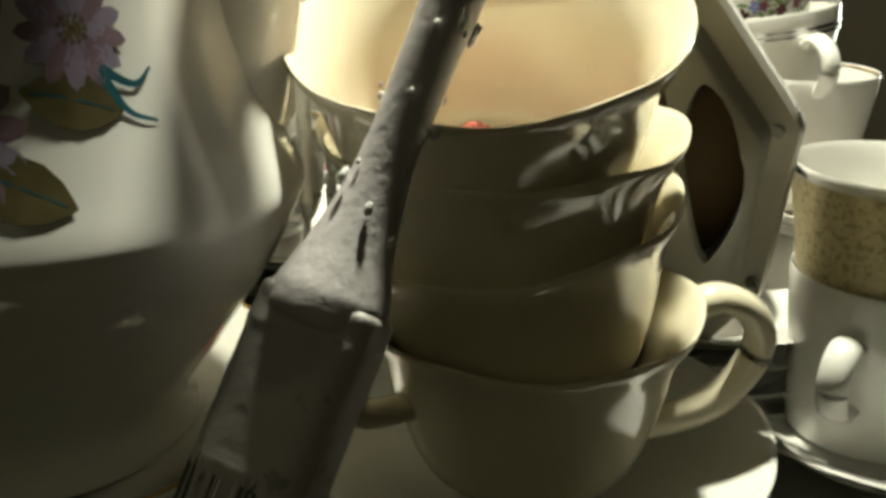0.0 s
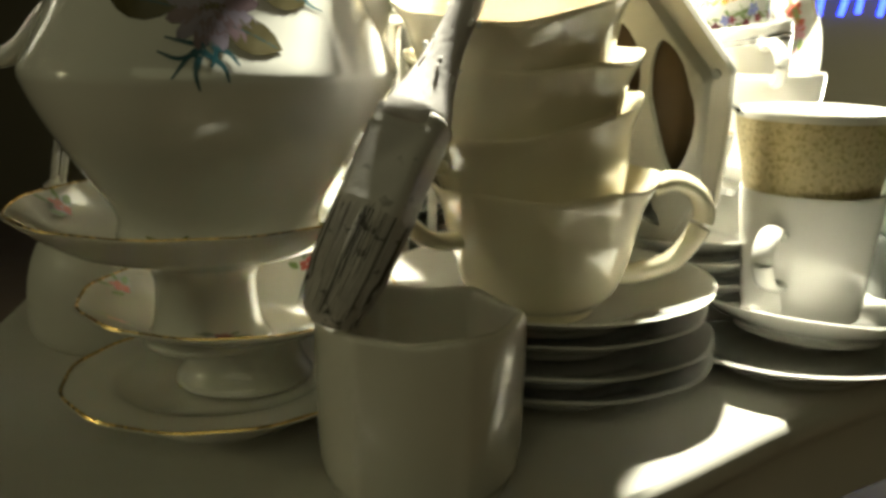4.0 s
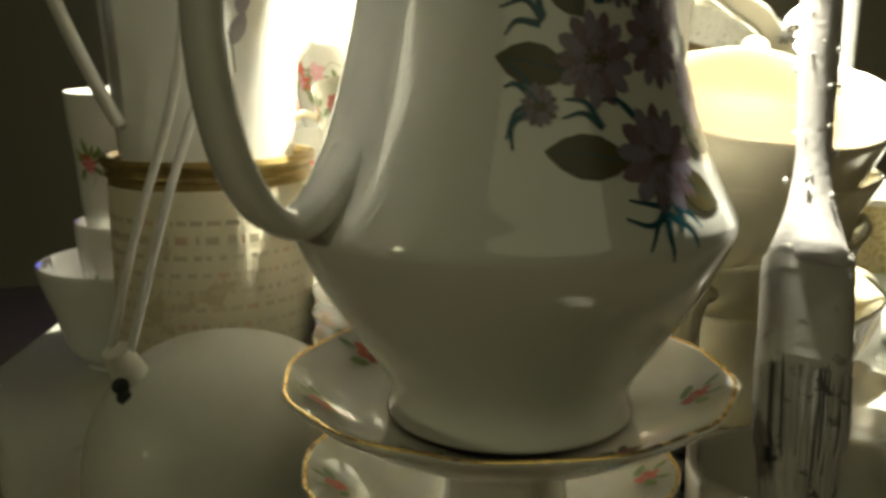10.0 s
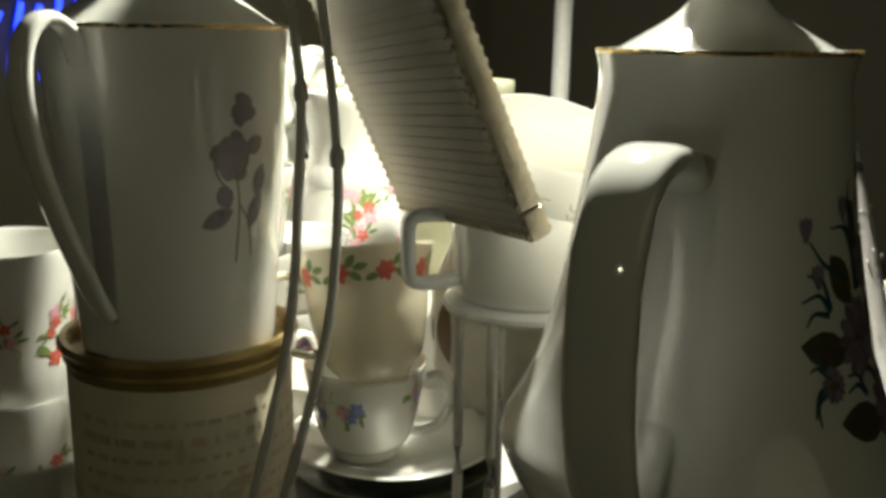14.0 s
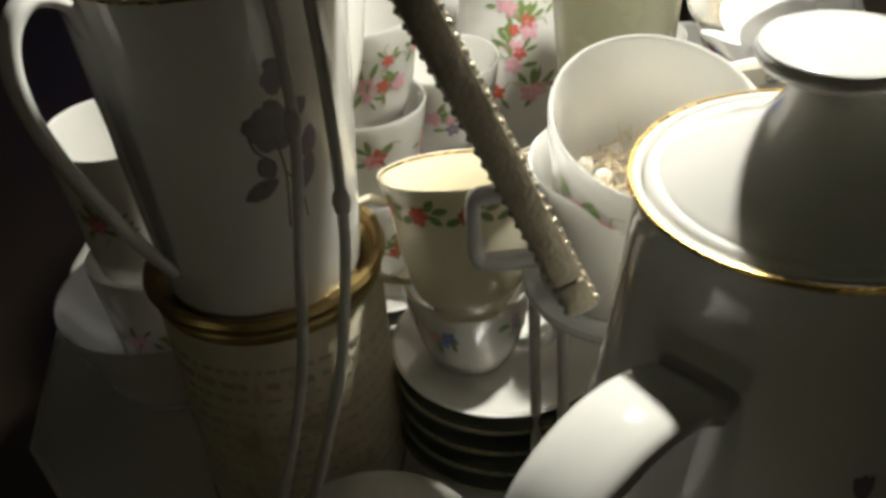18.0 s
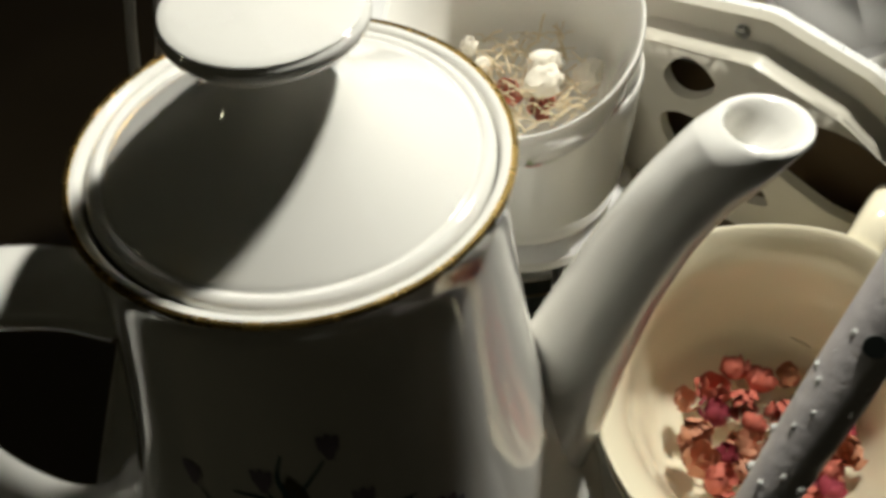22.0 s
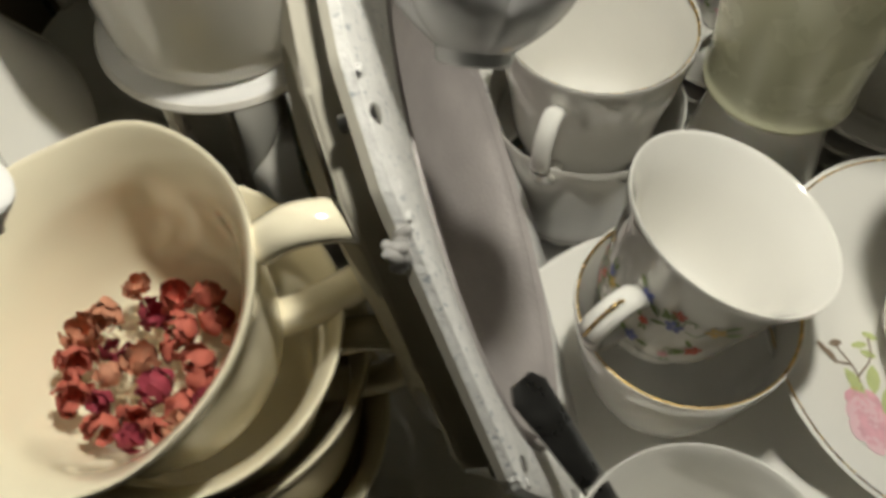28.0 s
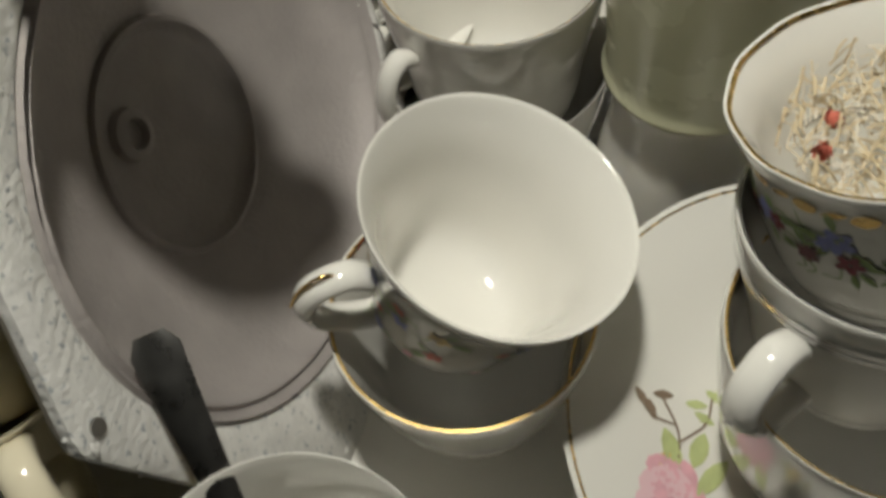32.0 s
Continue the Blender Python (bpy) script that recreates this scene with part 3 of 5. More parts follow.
def coffee_pot():
    ob = empty("coffee_pot", pose(-0.111, 0.2515, 0.785))
    outer = [(0, 0.004), (0.04, 0.004), (0.043, 0), (0.046, 0.001), (0.0445, 0.008), (0.047, 0.016), (0.056, 0.029), (0.066, 0.044), (0.074, 0.058), (0.0788, 0.069), (0.0798, 0.0735), (0.0782, 0.078), (0.0735, 0.087), (0.0672, 0.101), (0.0618, 0.118), (0.0575, 0.136), (0.0535, 0.156), (0.0498, 0.18), (0.0468, 0.204), (0.0458, 0.216), (0.0466, 0.2225), (0.0474, 0.2255)]
    inner = [(0.0464, 0.2262), (0.044, 0.225), (0.0432, 0.216), (0.0428, 0.204), (0.0435, 0.184)]
    part("body", lathe(outer + inner, 96), PORCELAIN, ob, "white porcelain body with a printed bouquet")
    part("gilt_rim", torus_line(0.0469, 0.2258, 0.0009), GOLD, ob, "worn gilt rim")
    lid = part("lid", lathe([(0.0434, 0.2225), (0.0434, 0.2248), (0.0427, 0.2262), (0.0412, 0.2268), (0.0398, 0.2262), (0.0385, 0.2272), (0.033, 0.2305), (0.0245, 0.2355), (0.0175, 0.2405), (0.0125, 0.2465), (0.0103, 0.2515), (0.0105, 0.2545), (0.0118, 0.256)], 96), PORCELAIN, ob)
    part("knob", lathe([(0.0108, 0.2545), (0.013, 0.2558), (0.0175, 0.2566), (0.0196, 0.2582), (0.0199, 0.26), (0.0192, 0.2612), (0.017, 0.2622), (0.0, 0.2632)], 72), PORCELAIN, lid, "broad flat disc knob")
    ha = radians(193)
    part("handle", tangent_tube([(0.0485, 0.184), (0.06, 0.1915), (0.08, 0.194), (0.0985, 0.1865), (0.109, 0.169), (0.112, 0.147), (0.1105, 0.122), (0.1055, 0.1), (0.097, 0.0845), (0.087, 0.0785), (0.0775, 0.083), (0.069, 0.0935), (0.063, 0.1)], 0.023, 0.0095, ha, 16), PORCELAIN, ob)
    sa = radians(14)
    c, s = math.cos(sa), math.sin(sa)
    path = [(0.047, 0.068), (0.055, 0.09), (0.0625, 0.115), (0.069, 0.14), (0.0765, 0.164), (0.0855, 0.1865), (0.0938, 0.2), (0.1005, 0.2075)]
    bm = tube([(r * c, r * s, z) for r, z in path], [0.0225, 0.0205, 0.0178, 0.015, 0.0127, 0.0114, 0.0111, 0.0115], 24, 1.0, 6, up=(-s, c, 0), cap=False)
    # the lip is cut level, turns in and goes down the bore
    last = list(bm.verts)[-24:]
    mid = sum((q.co for q in last), Vector()) / 24
    for q in last:
        # the mouth lies level: the ring's top becomes its inner edge, its bottom the pouring lip
        d = q.co - mid
        lat, up_down = d.dot(Vector((-s, c, 0))), d.z
        q.co = mid + Vector((-s, c, 0)) * lat + Vector((c, s, 0)) * (-up_down * 1.55 + 0.0055) + Vector((0, 0, 0.0065 + 0.06 * up_down))
    mid = sum((q.co for q in last), Vector()) / 24
    down = Vector((0.0094 * c, 0.0094 * s, 0.0105)).normalized()
    ring = last
    for off, k in ((0.0012, 0.93), (0.0014, 0.84), (0.0004, 0.74), (-0.003, 0.66), (-0.016, 0.6)):
        nxt = [bm.verts.new(mid + (q.co - mid) * k + down * off) for q in last]
        for i in range(24):
            j = (i + 1) % 24
            bm.faces.new((ring[i], ring[j], nxt[j], nxt[i]))
        ring = nxt
    bm.faces.new(ring)
    part("spout", bm, PORCELAIN, ob)
    on = round_at(outer[9:])
    flower_spray(ob, wrap(on, radians(-85), 0.1, 0.066))
    tagged(ob, "white porcelain coffee pot with gilt rim and dull purple bouquet", "coffee pot")


coffee_pot()


def footed(name, at, r, rim_h, stem_r, label, flowers=True, tilt=(0, 0)):
    ob = empty(name, pose(*at, tilt[0], tilt[1], 0))
    h = rim_h
    prof = [(0, 0.004), (stem_r * 0.9, 0.003), (stem_r + 0.003, 0), (stem_r + 0.0045, 0.002), (stem_r, 0.009), (stem_r * 0.93, h * 0.38), (stem_r, h * 0.52), (stem_r * 1.35, h * 0.62), (r * 0.72, h * 0.74), (r * 0.92, h * 0.9), (r, h - 0.001),
            (r - 0.0012, h), (r - 0.003, h - 0.001), (r * 0.72, h * 0.74 + 0.0035), (stem_r * 1.3, h * 0.62 + 0.003), (stem_r * 0.8, h * 0.6), (0, h * 0.6)]
    part("dish", lathe(prof, 84, 0.008, 12, 0.8), THIN_CHINA, ob)
    part("gilt_rim", torus_line(r - 0.001, h - 0.0003, 0.0008, wave=0.008, waves=12), GOLD, ob, "gilt line round the lip")
    if flowers:
        red, green = bmesh.new(), bmesh.new()
        sl = (h * 0.26) / (r * 0.28)
        for k in range(7):
            a = k * 0.9 + 0.35
            def to(u, v, a=a):
                rr = r * 0.83 + v
                return Vector((rr * math.cos(a + u / r), rr * math.sin(a + u / r), h * 0.74 + (rr - r * 0.72) * sl + 0.0042))
            for i in range(5):
                blob(red, to, 0.003 * math.cos(i * 1.26), 0.003 * math.sin(i * 1.26), 0.0028, 0.002, i, 7)
            for i in (-1, 1):
                blob(green, to, i * 0.009, -0.002 * i, 0.005, 0.0022, 0.4 * i, 8, 0, 0, 0.6)
                blob(green, to, i * 0.006, 0.006, 0.004, 0.0015, 1.0 * i, 8, 0, 0, 0.6)
        part("rose_transfer", red, D_RED, ob, "small printed red roses")
        part("leaf_transfer", green, D_GREEN, ob)
    tagged(ob, label, "footed dish", "stack of footed dishes")


footed("footed_dish", (-0.116, 0.2606, TOP), 0.0735, 0.021, 0.034, "shallow white china dish with gilt rim on the table", False)
footed("footed_dish", (-0.109, 0.275, TOP + 0.0135), 0.0763, 0.044, 0.029, "footed white china dish with gilt rim and small roses")
footed("footed_dish", (-0.1164, 0.2425, TOP + 0.043), 0.0812, 0.0645, 0.024, "footed white china dish with roses under the coffee pot")

# ---- mug and paint brush ----
def mug():
    ob = empty("mug", pose(-0.0166, 0.2012, TOP))
    prof = [(0, 0.003), (0.033, 0.003), (0.035, 0), (0.038, 0.001), (0.041, 0.006), (0.0425, 0.03), (0.043, 0.056), (0.0432, 0.065), (0.0428, 0.0702), (0.0408, 0.0717), (0.0385, 0.0702), (0.0378, 0.06), (0.0372, 0.03), (0.034, 0.009), (0, 0.008)]
    part("body", lathe(prof, 96, square=0.55, facets=6, dip=0.0009, waves=6, wave_from=0.9), MUG_WHITE, ob, "thick white faceted mug")
    part("foot_ring", lathe([(0.0335, 0.0034), (0.0345, 0.0004), (0.037, 0.0004), (0.038, 0.0034)], 48, n=1), MUG_WHITE, ob)
    tagged(ob, "thick white faceted mug standing on the table", "mug")


mug()


def squarish(bm, k=0.74):
    """Turns a round section into a flat brush's rounded oblong."""
    for q in bm.verts:
        r = q.co.xy.length
        if r > 1e-6:
            f = (abs(q.co.x / r) ** 4 + abs(q.co.y / r) ** 4) ** -0.25
            q.co.x *= f
            q.co.y *= f * k


def paint_brush():
    low, top = Vector((-0.0492, 0.1652, 0.7706)), Vector((0.0362, 0.2672, 0.975))
    ax = (top - low).normalized()
    L = (top - low).length
    wide = Vector((0.0236, -0.0116, -0.0084))
    wide = (wide - ax * wide.dot(ax)).normalized()
    m = Matrix((wide, ax.cross(wide), ax)).transposed().to_4x4()
    m.translation = low
    ob = empty("paint_brush", m)
    f0, f1 = 0.046, 0.088
    body = part("handle", lathe([(0, f1 - 0.006), (0.0125, f1 - 0.006), (0.0138, f1), (0.0125, f1 + 0.005), (0.0098, f1 + 0.014), (0.0075, f1 + 0.026), (0.0064, f1 + 0.04), (0.0067, f1 + 0.06), (0.0075, f1 + 0.085), (0.0081, f1 + 0.11), (0.0083, L - 0.006), (0.0079, L - 0.003)], 32, 0.02, 3), BRUSH_WOOD, ob, "wooden handle caked with grey paint")
    part("handle_end", lathe([(0.0081, L - 0.0035), (0.0082, L - 0.001), (0.0075, L + 0.0008), (0.004, L + 0.0015), (0, L + 0.0012)], 32), BRUSH_TIP, body, "white paint on the end of the handle")
    # hanging hole: a black plug through the handle, the bore's shade in its colour
    bm = bmesh.new()
    tube([(0, -0.0086, L - 0.0285), (0, 0.0086, L - 0.0285)], 0.003, 14, 1.0, 1, bm=bm)
    part("hole_plug", bm, CHIP_AND_HOLE, body, "black plug for the drilled hole, the bore's shade in its colour")
    line = [(0.0145, f0), (0.0148, f0 + 0.003), (0.0146, f0 + 0.006), (0.0146, f1 - 0.012), (0.0149, f1 - 0.009), (0.0146, f1 - 0.005), (0.0145, f1 - 0.001), (0.0135, f1 + 0.0005)]
    bm = lathe(line, 40)
    squarish(bm)
    part("ferrule", bm, FERRULE, ob, "metal ferrule smeared with paint")
    rnd = random.Random(4)
    light, dark = lathe([(0, 0.0015), (0.005, 0.001), (0.0088, 0.004), (0.0112, 0.012), (0.0132, 0.03), (0.0143, f0 + 0.002)], 48, 0.03, 11), bmesh.new()
    squarish(light)
    for k in range(420):
        a, q = rnd.uniform(0, 2 * math.pi), rnd.uniform(0.9, 1.01)
        f = (abs(math.cos(a)) ** 4 + abs(math.sin(a)) ** 4) ** -0.25
        x, y = 0.0141 * q * f * math.cos(a), 0.0104 * q * f * math.sin(a)
        ex = 0.6 + 0.2 * rnd.random()
        z1 = 0.003 + 0.016 * rnd.random()
        tube([(x, y, f0 + 0.003), (x * 0.93 + rnd.uniform(-1, 1) * 0.0005, y * 0.93, f0 * 0.5), (x * ex + rnd.uniform(-1, 1) * 0.001, y * ex, z1)], [0.0006, 0.0006, 0.0002], 4, 1.0, 2, bm=dark if rnd.random() < 0.24 else light)
    part("bristles", light, BRISTLE, ob, "stiff bristles clotted with grey paint")
    part("dark_bristles", dark, BRISTLE_D, ob, "bare dark bristles")
    # blobs of dried paint along the handle
    bm = bmesh.new()
    for k in range(60):
        z = rnd.uniform(f1 + 0.005, L - 0.01)
        a = rnd.uniform(0, 2 * math.pi)
        r = 0.0078 if z > f1 + 0.03 else 0.0095
        q = rnd.uniform(0.0005, 0.0013)
        bmesh.ops.create_icosphere(bm, subdivisions=1, radius=q, matrix=Matrix.Translation((r * math.cos(a), r * math.sin(a), z)) @ Matrix.Diagonal((1, 1, 1.6, 1)))
    part("paint_crust", bm, BRUSH_TIP, body, "small crusts of dried paint")
    tagged(ob, "flat paint brush caked with grey paint leaning on cups", "paint brush")


paint_brush()

# ---- ivory cups on their saucers ----
SX, SY = 0.04, 0.315
for k, (z, r, dx, dy) in enumerate(((0, 0.08, 0.006, 0.0), (0.0125, 0.0815, 0.004, -0.003), (0.025, 0.08, 0.002, 0.002), (0.038, 0.085, 0.0, 0.0))):
    add_saucer("saucer", (SX + dx, SY + dy, TOP + z), r, 0.02, "white saucer in a stack under the ivory cups" if k < 3 else "white saucer carrying the stack of ivory cups", gold=False, wave=0.006, group="saucers under the ivory cups", material=PORCELAIN if k == 3 else PORCELAIN_B)
IV = dict(material=IVORY, wave=0.007, dip=0.0011, waves=6, belly=0.55, flare=0.004, group="stack of ivory cups", hw=0.0062, hflat=0.72, hout=0.026, wall=0.0034)
add_cup("ivory_cup", (0.0365, 0.2975, 0.7398), 0.0555, 0.068, 0.027, "ivory glazed teacup at the foot of a stack", handle=7, tilt=(3, -1, 0), **dict(IV, hout=0.028, htop=0.9, hw=0.0072))
add_cup("ivory_cup", (0.038, 0.3015, 0.7715), 0.0555, 0.066, 0.027, "ivory glazed teacup stacked askew in another", handle=215, tilt=(4, -10, 0), **IV)
add_cup("ivory_cup", (0.025, 0.2955, 0.8), 0.0555, 0.066, 0.027, "ivory glazed teacup stacked in another", handle=48, tilt=(5, -1, 0), **IV)
top_cup, top_prof = add_cup("ivory_cup", (0.0226, 0.2946, 0.8343), 0.0558, 0.068, 0.027, "ivory glazed teacup holding dried rosebuds, on top of a stack", handle=57, tilt=(19, -4.5, 0), **dict(IV, htop=0.94, hlow=0.22, hout=0.03, hw=0.0068))


def rosebuds(at, radius, count, seed, name="rosebud", label="shrivelled dried pink rosebud in a teacup", size=0.0062, lift=0.0):
    rnd = random.Random(seed)
    spots = []
    for k in range(900):
        if len(spots) >= count:
            break
        a, q = rnd.uniform(0, 2 * math.pi), radius * math.sqrt(rnd.random())
        p = Vector((q * math.cos(a), q * math.sin(a), 0))
        if all((p - s).length > size * 1.45 for s in spots):
            spots.append(p)
    for k, p in enumerate(spots):
        bm = bmesh.new()
        s = size * rnd.uniform(0.8, 1.12)
        heart = bm.verts.new((0, 0, -0.6 * s))
        for j in range(11):
            a = j * 2.4 + rnd.random()
            layer = j // 4
            n = 6
            tilt = 0.25 + 0.28 * layer
            rows = []
            for i in range(4):
                v = i / 3
                row = []
                for m in range(4):
                    u = (m - 1.5) / 1.5
                    rr = s * (0.35 + 0.13 * layer + 0.5 * math.sin(v * 2.3) * (0.55 + 0.2 * layer))
                    b = a + u * (0.75 - 0.1 * layer) * (1 - 0.25 * v)
                    z = s * (-0.5 + 1.5 * v * (1 - 0.1 * layer)) + s * 0.08 * rnd.uniform(-1, 1) - s * 0.14 * abs(u) * v
                    rr *= 1 + 0.13 * rnd.uniform(-1, 1)
                    row.append(bm.verts.new((rr * math.cos(b), rr * math.sin(b), z)))
                rows.append(row)
            for x, y in zip(rows, rows[1:]):
                for m in range(3):
                    bm.faces.new((x[m], x[m + 1], y[m + 1], y[m]))
            for m in range(3):
                bm.faces.new((heart, rows[0][m + 1], rows[0][m]))
        m = Matrix.Translation(Vector(at) + p + Vector((0, 0, (p.length / radius) ** 2 * lift + rnd.uniform(0, 0.003)))) @ Euler((rnd.uniform(-1.1, 1.1), rnd.uniform(-1.1, 1.1), rnd.uniform(0, 6))).to_matrix().to_4x4()
        ob = part(name, bm, (ROSE_PINK, ROSE_PINK, ROSE_PALE, ROSE_DARK)[k % 4], None)
        ob.matrix_basis = m
        tagged(ob, label, "dried rosebud", "dried rosebuds")


rosebuds((0.0235, 0.2835, 0.8495), 0.0285, 36, 3, size=0.0058, lift=0.008)


def chaff(at, radius, count, seed, material, label, length=0.012, name="dried_flower_chaff", height=0.006):
    rnd = random.Random(seed)
    bm = bmesh.new()
    for k in range(count):
        a, q = rnd.uniform(0, 2 * math.pi), radius * math.sqrt(rnd.random())
        p = Vector((q * math.cos(a), q * math.sin(a), height * rnd.random()))
        d = Vector((rnd.uniform(-1, 1), rnd.uniform(-1, 1), rnd.uniform(-0.3, 0.6))).normalized() * length * rnd.uniform(0.3, 1)
        e = p + d
        if e.xy.length > radius:
            e.xy = e.xy.normalized() * radius
        tube([p, (p + e) / 2 + Vector((0, 0, rnd.uniform(0, 0.002))), e], rnd.uniform(0.00015, 0.0004), 4, 1.0, 2, bm=bm)
    ob = part(name, bm, material, None, label)
    ob.matrix_basis = Matrix.Translation(at)
    return tagged(ob, category="dried flowers", kind="stuff")


chaff((0.0235, 0.285, 0.8475), 0.024, 160, 5, STRAW, "straw-coloured crumbs of dried rosebuds", 0.006)
# ---- slotted iron housing standing on edge ----
def housing():
    nrm = Vector((0.557, 0.758, 0.34)).normalized()
    u = Vector((0.806, -0.592, 0)).normalized()
    v = nrm.cross(u).normalized()
    if v.z < 0:
        v = -v
    base = Vector((0.0981, 0.3484, 0.8842))
    m = Matrix((u, v, -nrm)).transposed().to_4x4()
    m.translation = base
    ob = empty("slotted_housing", m)
    # outline in the plate's own plane: x along u, y up; +z is the slotted face's side
    out = [(0.037, -0.027), (0.0295, -0.068), (0.022, -0.108), (-0.002, -0.143), (-0.05, -0.165), (-0.11, -0.16), (-0.158, -0.125), (-0.183, -0.08), (-0.188, -0.02), (-0.172, 0.035), (-0.13, 0.074), (-0.08, 0.087), (-0.045, 0.0775), (-0.0165, 0.057)]
    c = Vector((-0.075, -0.04))

    def inset(d, k=6, rnd=0.25):
        pts = []
        n = len(out)
        for i in range(n):
            p0, p1, p2 = Vector(out[i - 1]), Vector(out[i]), Vector(out[(i + 1) % n])
            a, b = p1 + (p0 - p1) * rnd * 0.3, p1 + (p2 - p1) * rnd * 0.3
            for j in range(k):
                t = j / (k - 1)
                q = a * (1 - t) ** 2 + p1 * 2 * t * (1 - t) + b * t ** 2
                pts.append(q + (c - q).normalized() * d)
            e = p2 + (p1 - p2) * rnd * 0.3
            for j in range(1, 5):
                q = b.lerp(e, j / 5)
                pts.append(q + (c - q).normalized() * d)
        return pts

    def depth_in(p):
        best = 1.0
        for i in range(len(out)):
            a, b = Vector(out[i - 1]), Vector(out[i])
            k = max(0.0, min(1.0, (p - a).dot(b - a) / (b - a).length_squared))
            best = min(best, (p - a.lerp(b, k)).length)
        return best

    def loft(levels, close_last=False):
        bm = bmesh.new()
        rings = [[bm.verts.new((p.x, p.y, z)) for p in pts] for pts, z in levels]
        for a, b in zip(rings, rings[1:]):
            for k in range(len(a)):
                j = (k + 1) % len(a)
                bm.faces.new((a[k], a[j], b[j], b[k]))
        if close_last:
            bm.faces.new(rings[-1])
        return bm

    def oval(s, cx=-0.085, cy=-0.043, rx=0.0995, ry=0.085):
        # lined up with the outline's points
        ref = inset(0)
        pts = []
        for p in ref:
            a = math.atan2((p.y - cy) / ry, (p.x - cx) / rx)
            pts.append(Vector((cx + rx * s * math.cos(a), cy + ry * s * math.sin(a))))
        return pts

    # rim: a flat flange with a rolled edge
    part("flange", loft([(oval(1.01), -0.001), (oval(1.03), -0.0025), (inset(0.003), -0.003), (inset(0.0005), -0.002), (inset(0), 0.001)]), FLANGE, ob, "flaking white-painted flange with screw holes")
    part("front_lip", loft([(inset(0), 0.001), (inset(0.001), 0.004), (inset(0.006), 0.005), (inset(0.01), 0.006)]), CAST, ob)
    part("rim_wall", loft([(inset(0.01), 0.006), (inset(0.0101), 0.0095), (inset(0.0104), 0.0115), (inset(0.0106), 0.0155)]), CAST, ob)
    # slotted face: webs between leaf-shaped openings, gently domed
    ref = inset(0.0105)
    slots = []
    for (x0, y0), (x1, y1), wd, bend in (((-0.112, 0.066), (-0.09, 0.072), 0.013, 0.0), ((-0.107, 0.046), (-0.0605, 0.027), 0.023, 0.02), ((-0.075, 0.069), (-0.005, 0.026), 0.0255, 0.1), ((-0.092, -0.003), (-0.048, -0.003), 0.021, 0.0),
                                         ((-0.034, 0.0125), (-0.005, -0.034), 0.027, 0.05), ((0.0125, -0.004), (0.012, -0.084), 0.02, 0.1), ((-0.063, -0.028), (-0.02, -0.057), 0.025, 0.0), ((-0.123, 0.004), (-0.102, -0.006), 0.012, 0.0),
                                         ((-0.12, -0.045), (-0.115, -0.092), 0.02, 0.0), ((-0.145, 0.045), (-0.15, -0.012), 0.016, 0.0), ((-0.09, -0.088), (-0.035, -0.1), 0.018, 0.0), ((-0.02, -0.075), (-0.005, -0.115), 0.014, 0.0), ((-0.11, -0.125), (-0.05, -0.135), 0.014, 0.0)):
        slots.append((Vector((x0, y0)), Vector((x1, y1)), wd, bend))

    def inside(poly, x, y):
        hit = False
        for i in range(len(poly)):
            a, b = poly[i - 1], poly[i]
            if (a.y > y) != (b.y > y) and x < (b.x - a.x) * (y - a.y) / (b.y - a.y) + a.x:
                hit = not hit
        return hit

    bm = bmesh.new()
    edge_pts = [bm.verts.new((p.x, p.y, 0)) for p in ref]
    loops = [[bm.edges.new((edge_pts[i - 1], edge_pts[i])) for i in range(len(edge_pts))]]
    slot_rings = []
    for a, b, wd, bend in slots:
        d = (b - a).normalized()
        s = Vector((-d.y, d.x))
        L = (b - a).length
        ring = []
        for k in range(22):
            q = 2 * math.pi * k / 22
            t = 0.5 - 0.5 * math.cos(q)
            width = wd * 0.5 * math.sin(q) * abs(math.sin(q)) ** 0.35 * (1.2 - 0.4 * t)
            p = a + d * L * t + s * (width + bend * 0.05 * math.sin(math.pi * t))
            ring.append(p)
        if not all(inside(ref, p.x, p.y) for p in ring):
            ring = [p + (c - p) * 0.06 for p in ring]
        slot_rings.append(ring)
        vs = [bm.verts.new((p.x, p.y, 0)) for p in ring]
        loops.append([bm.edges.new((vs[i - 1], vs[i])) for i in range(len(vs))])
    bmesh.ops.triangle_fill(bm, use_beauty=True, edges=[e for l in loops for e in l])
    kill = [f for f in bm.faces if any(inside(r, f.calc_center_median().x, f.calc_center_median().y) for r in slot_rings)]
    bmesh.ops.delete(bm, geom=kill, context="FACES_ONLY")
    for _ in range(3):
        long_edges = [e for e in bm.edges if e.calc_length() > 0.007]
        bmesh.ops.subdivide_edges(bm, edges=long_edges, cuts=1)
        bmesh.ops.triangulate(bm, faces=bm.faces[:])
    for q in bm.verts:
        q.co.z = 0.036 * (1 - math.exp(-depth_in(q.co.xy) / 0.028))
    res = bmesh.ops.extrude_face_region(bm, geom=bm.faces[:])
    bmesh.ops.translate(bm, vec=(0, 0, 0.004), verts=[g for g in res["geom"] if isinstance(g, bmesh.types.BMVert)])
    part("slotted_face", bm, CAST, ob, "cream enamelled face with leaf-shaped openings")
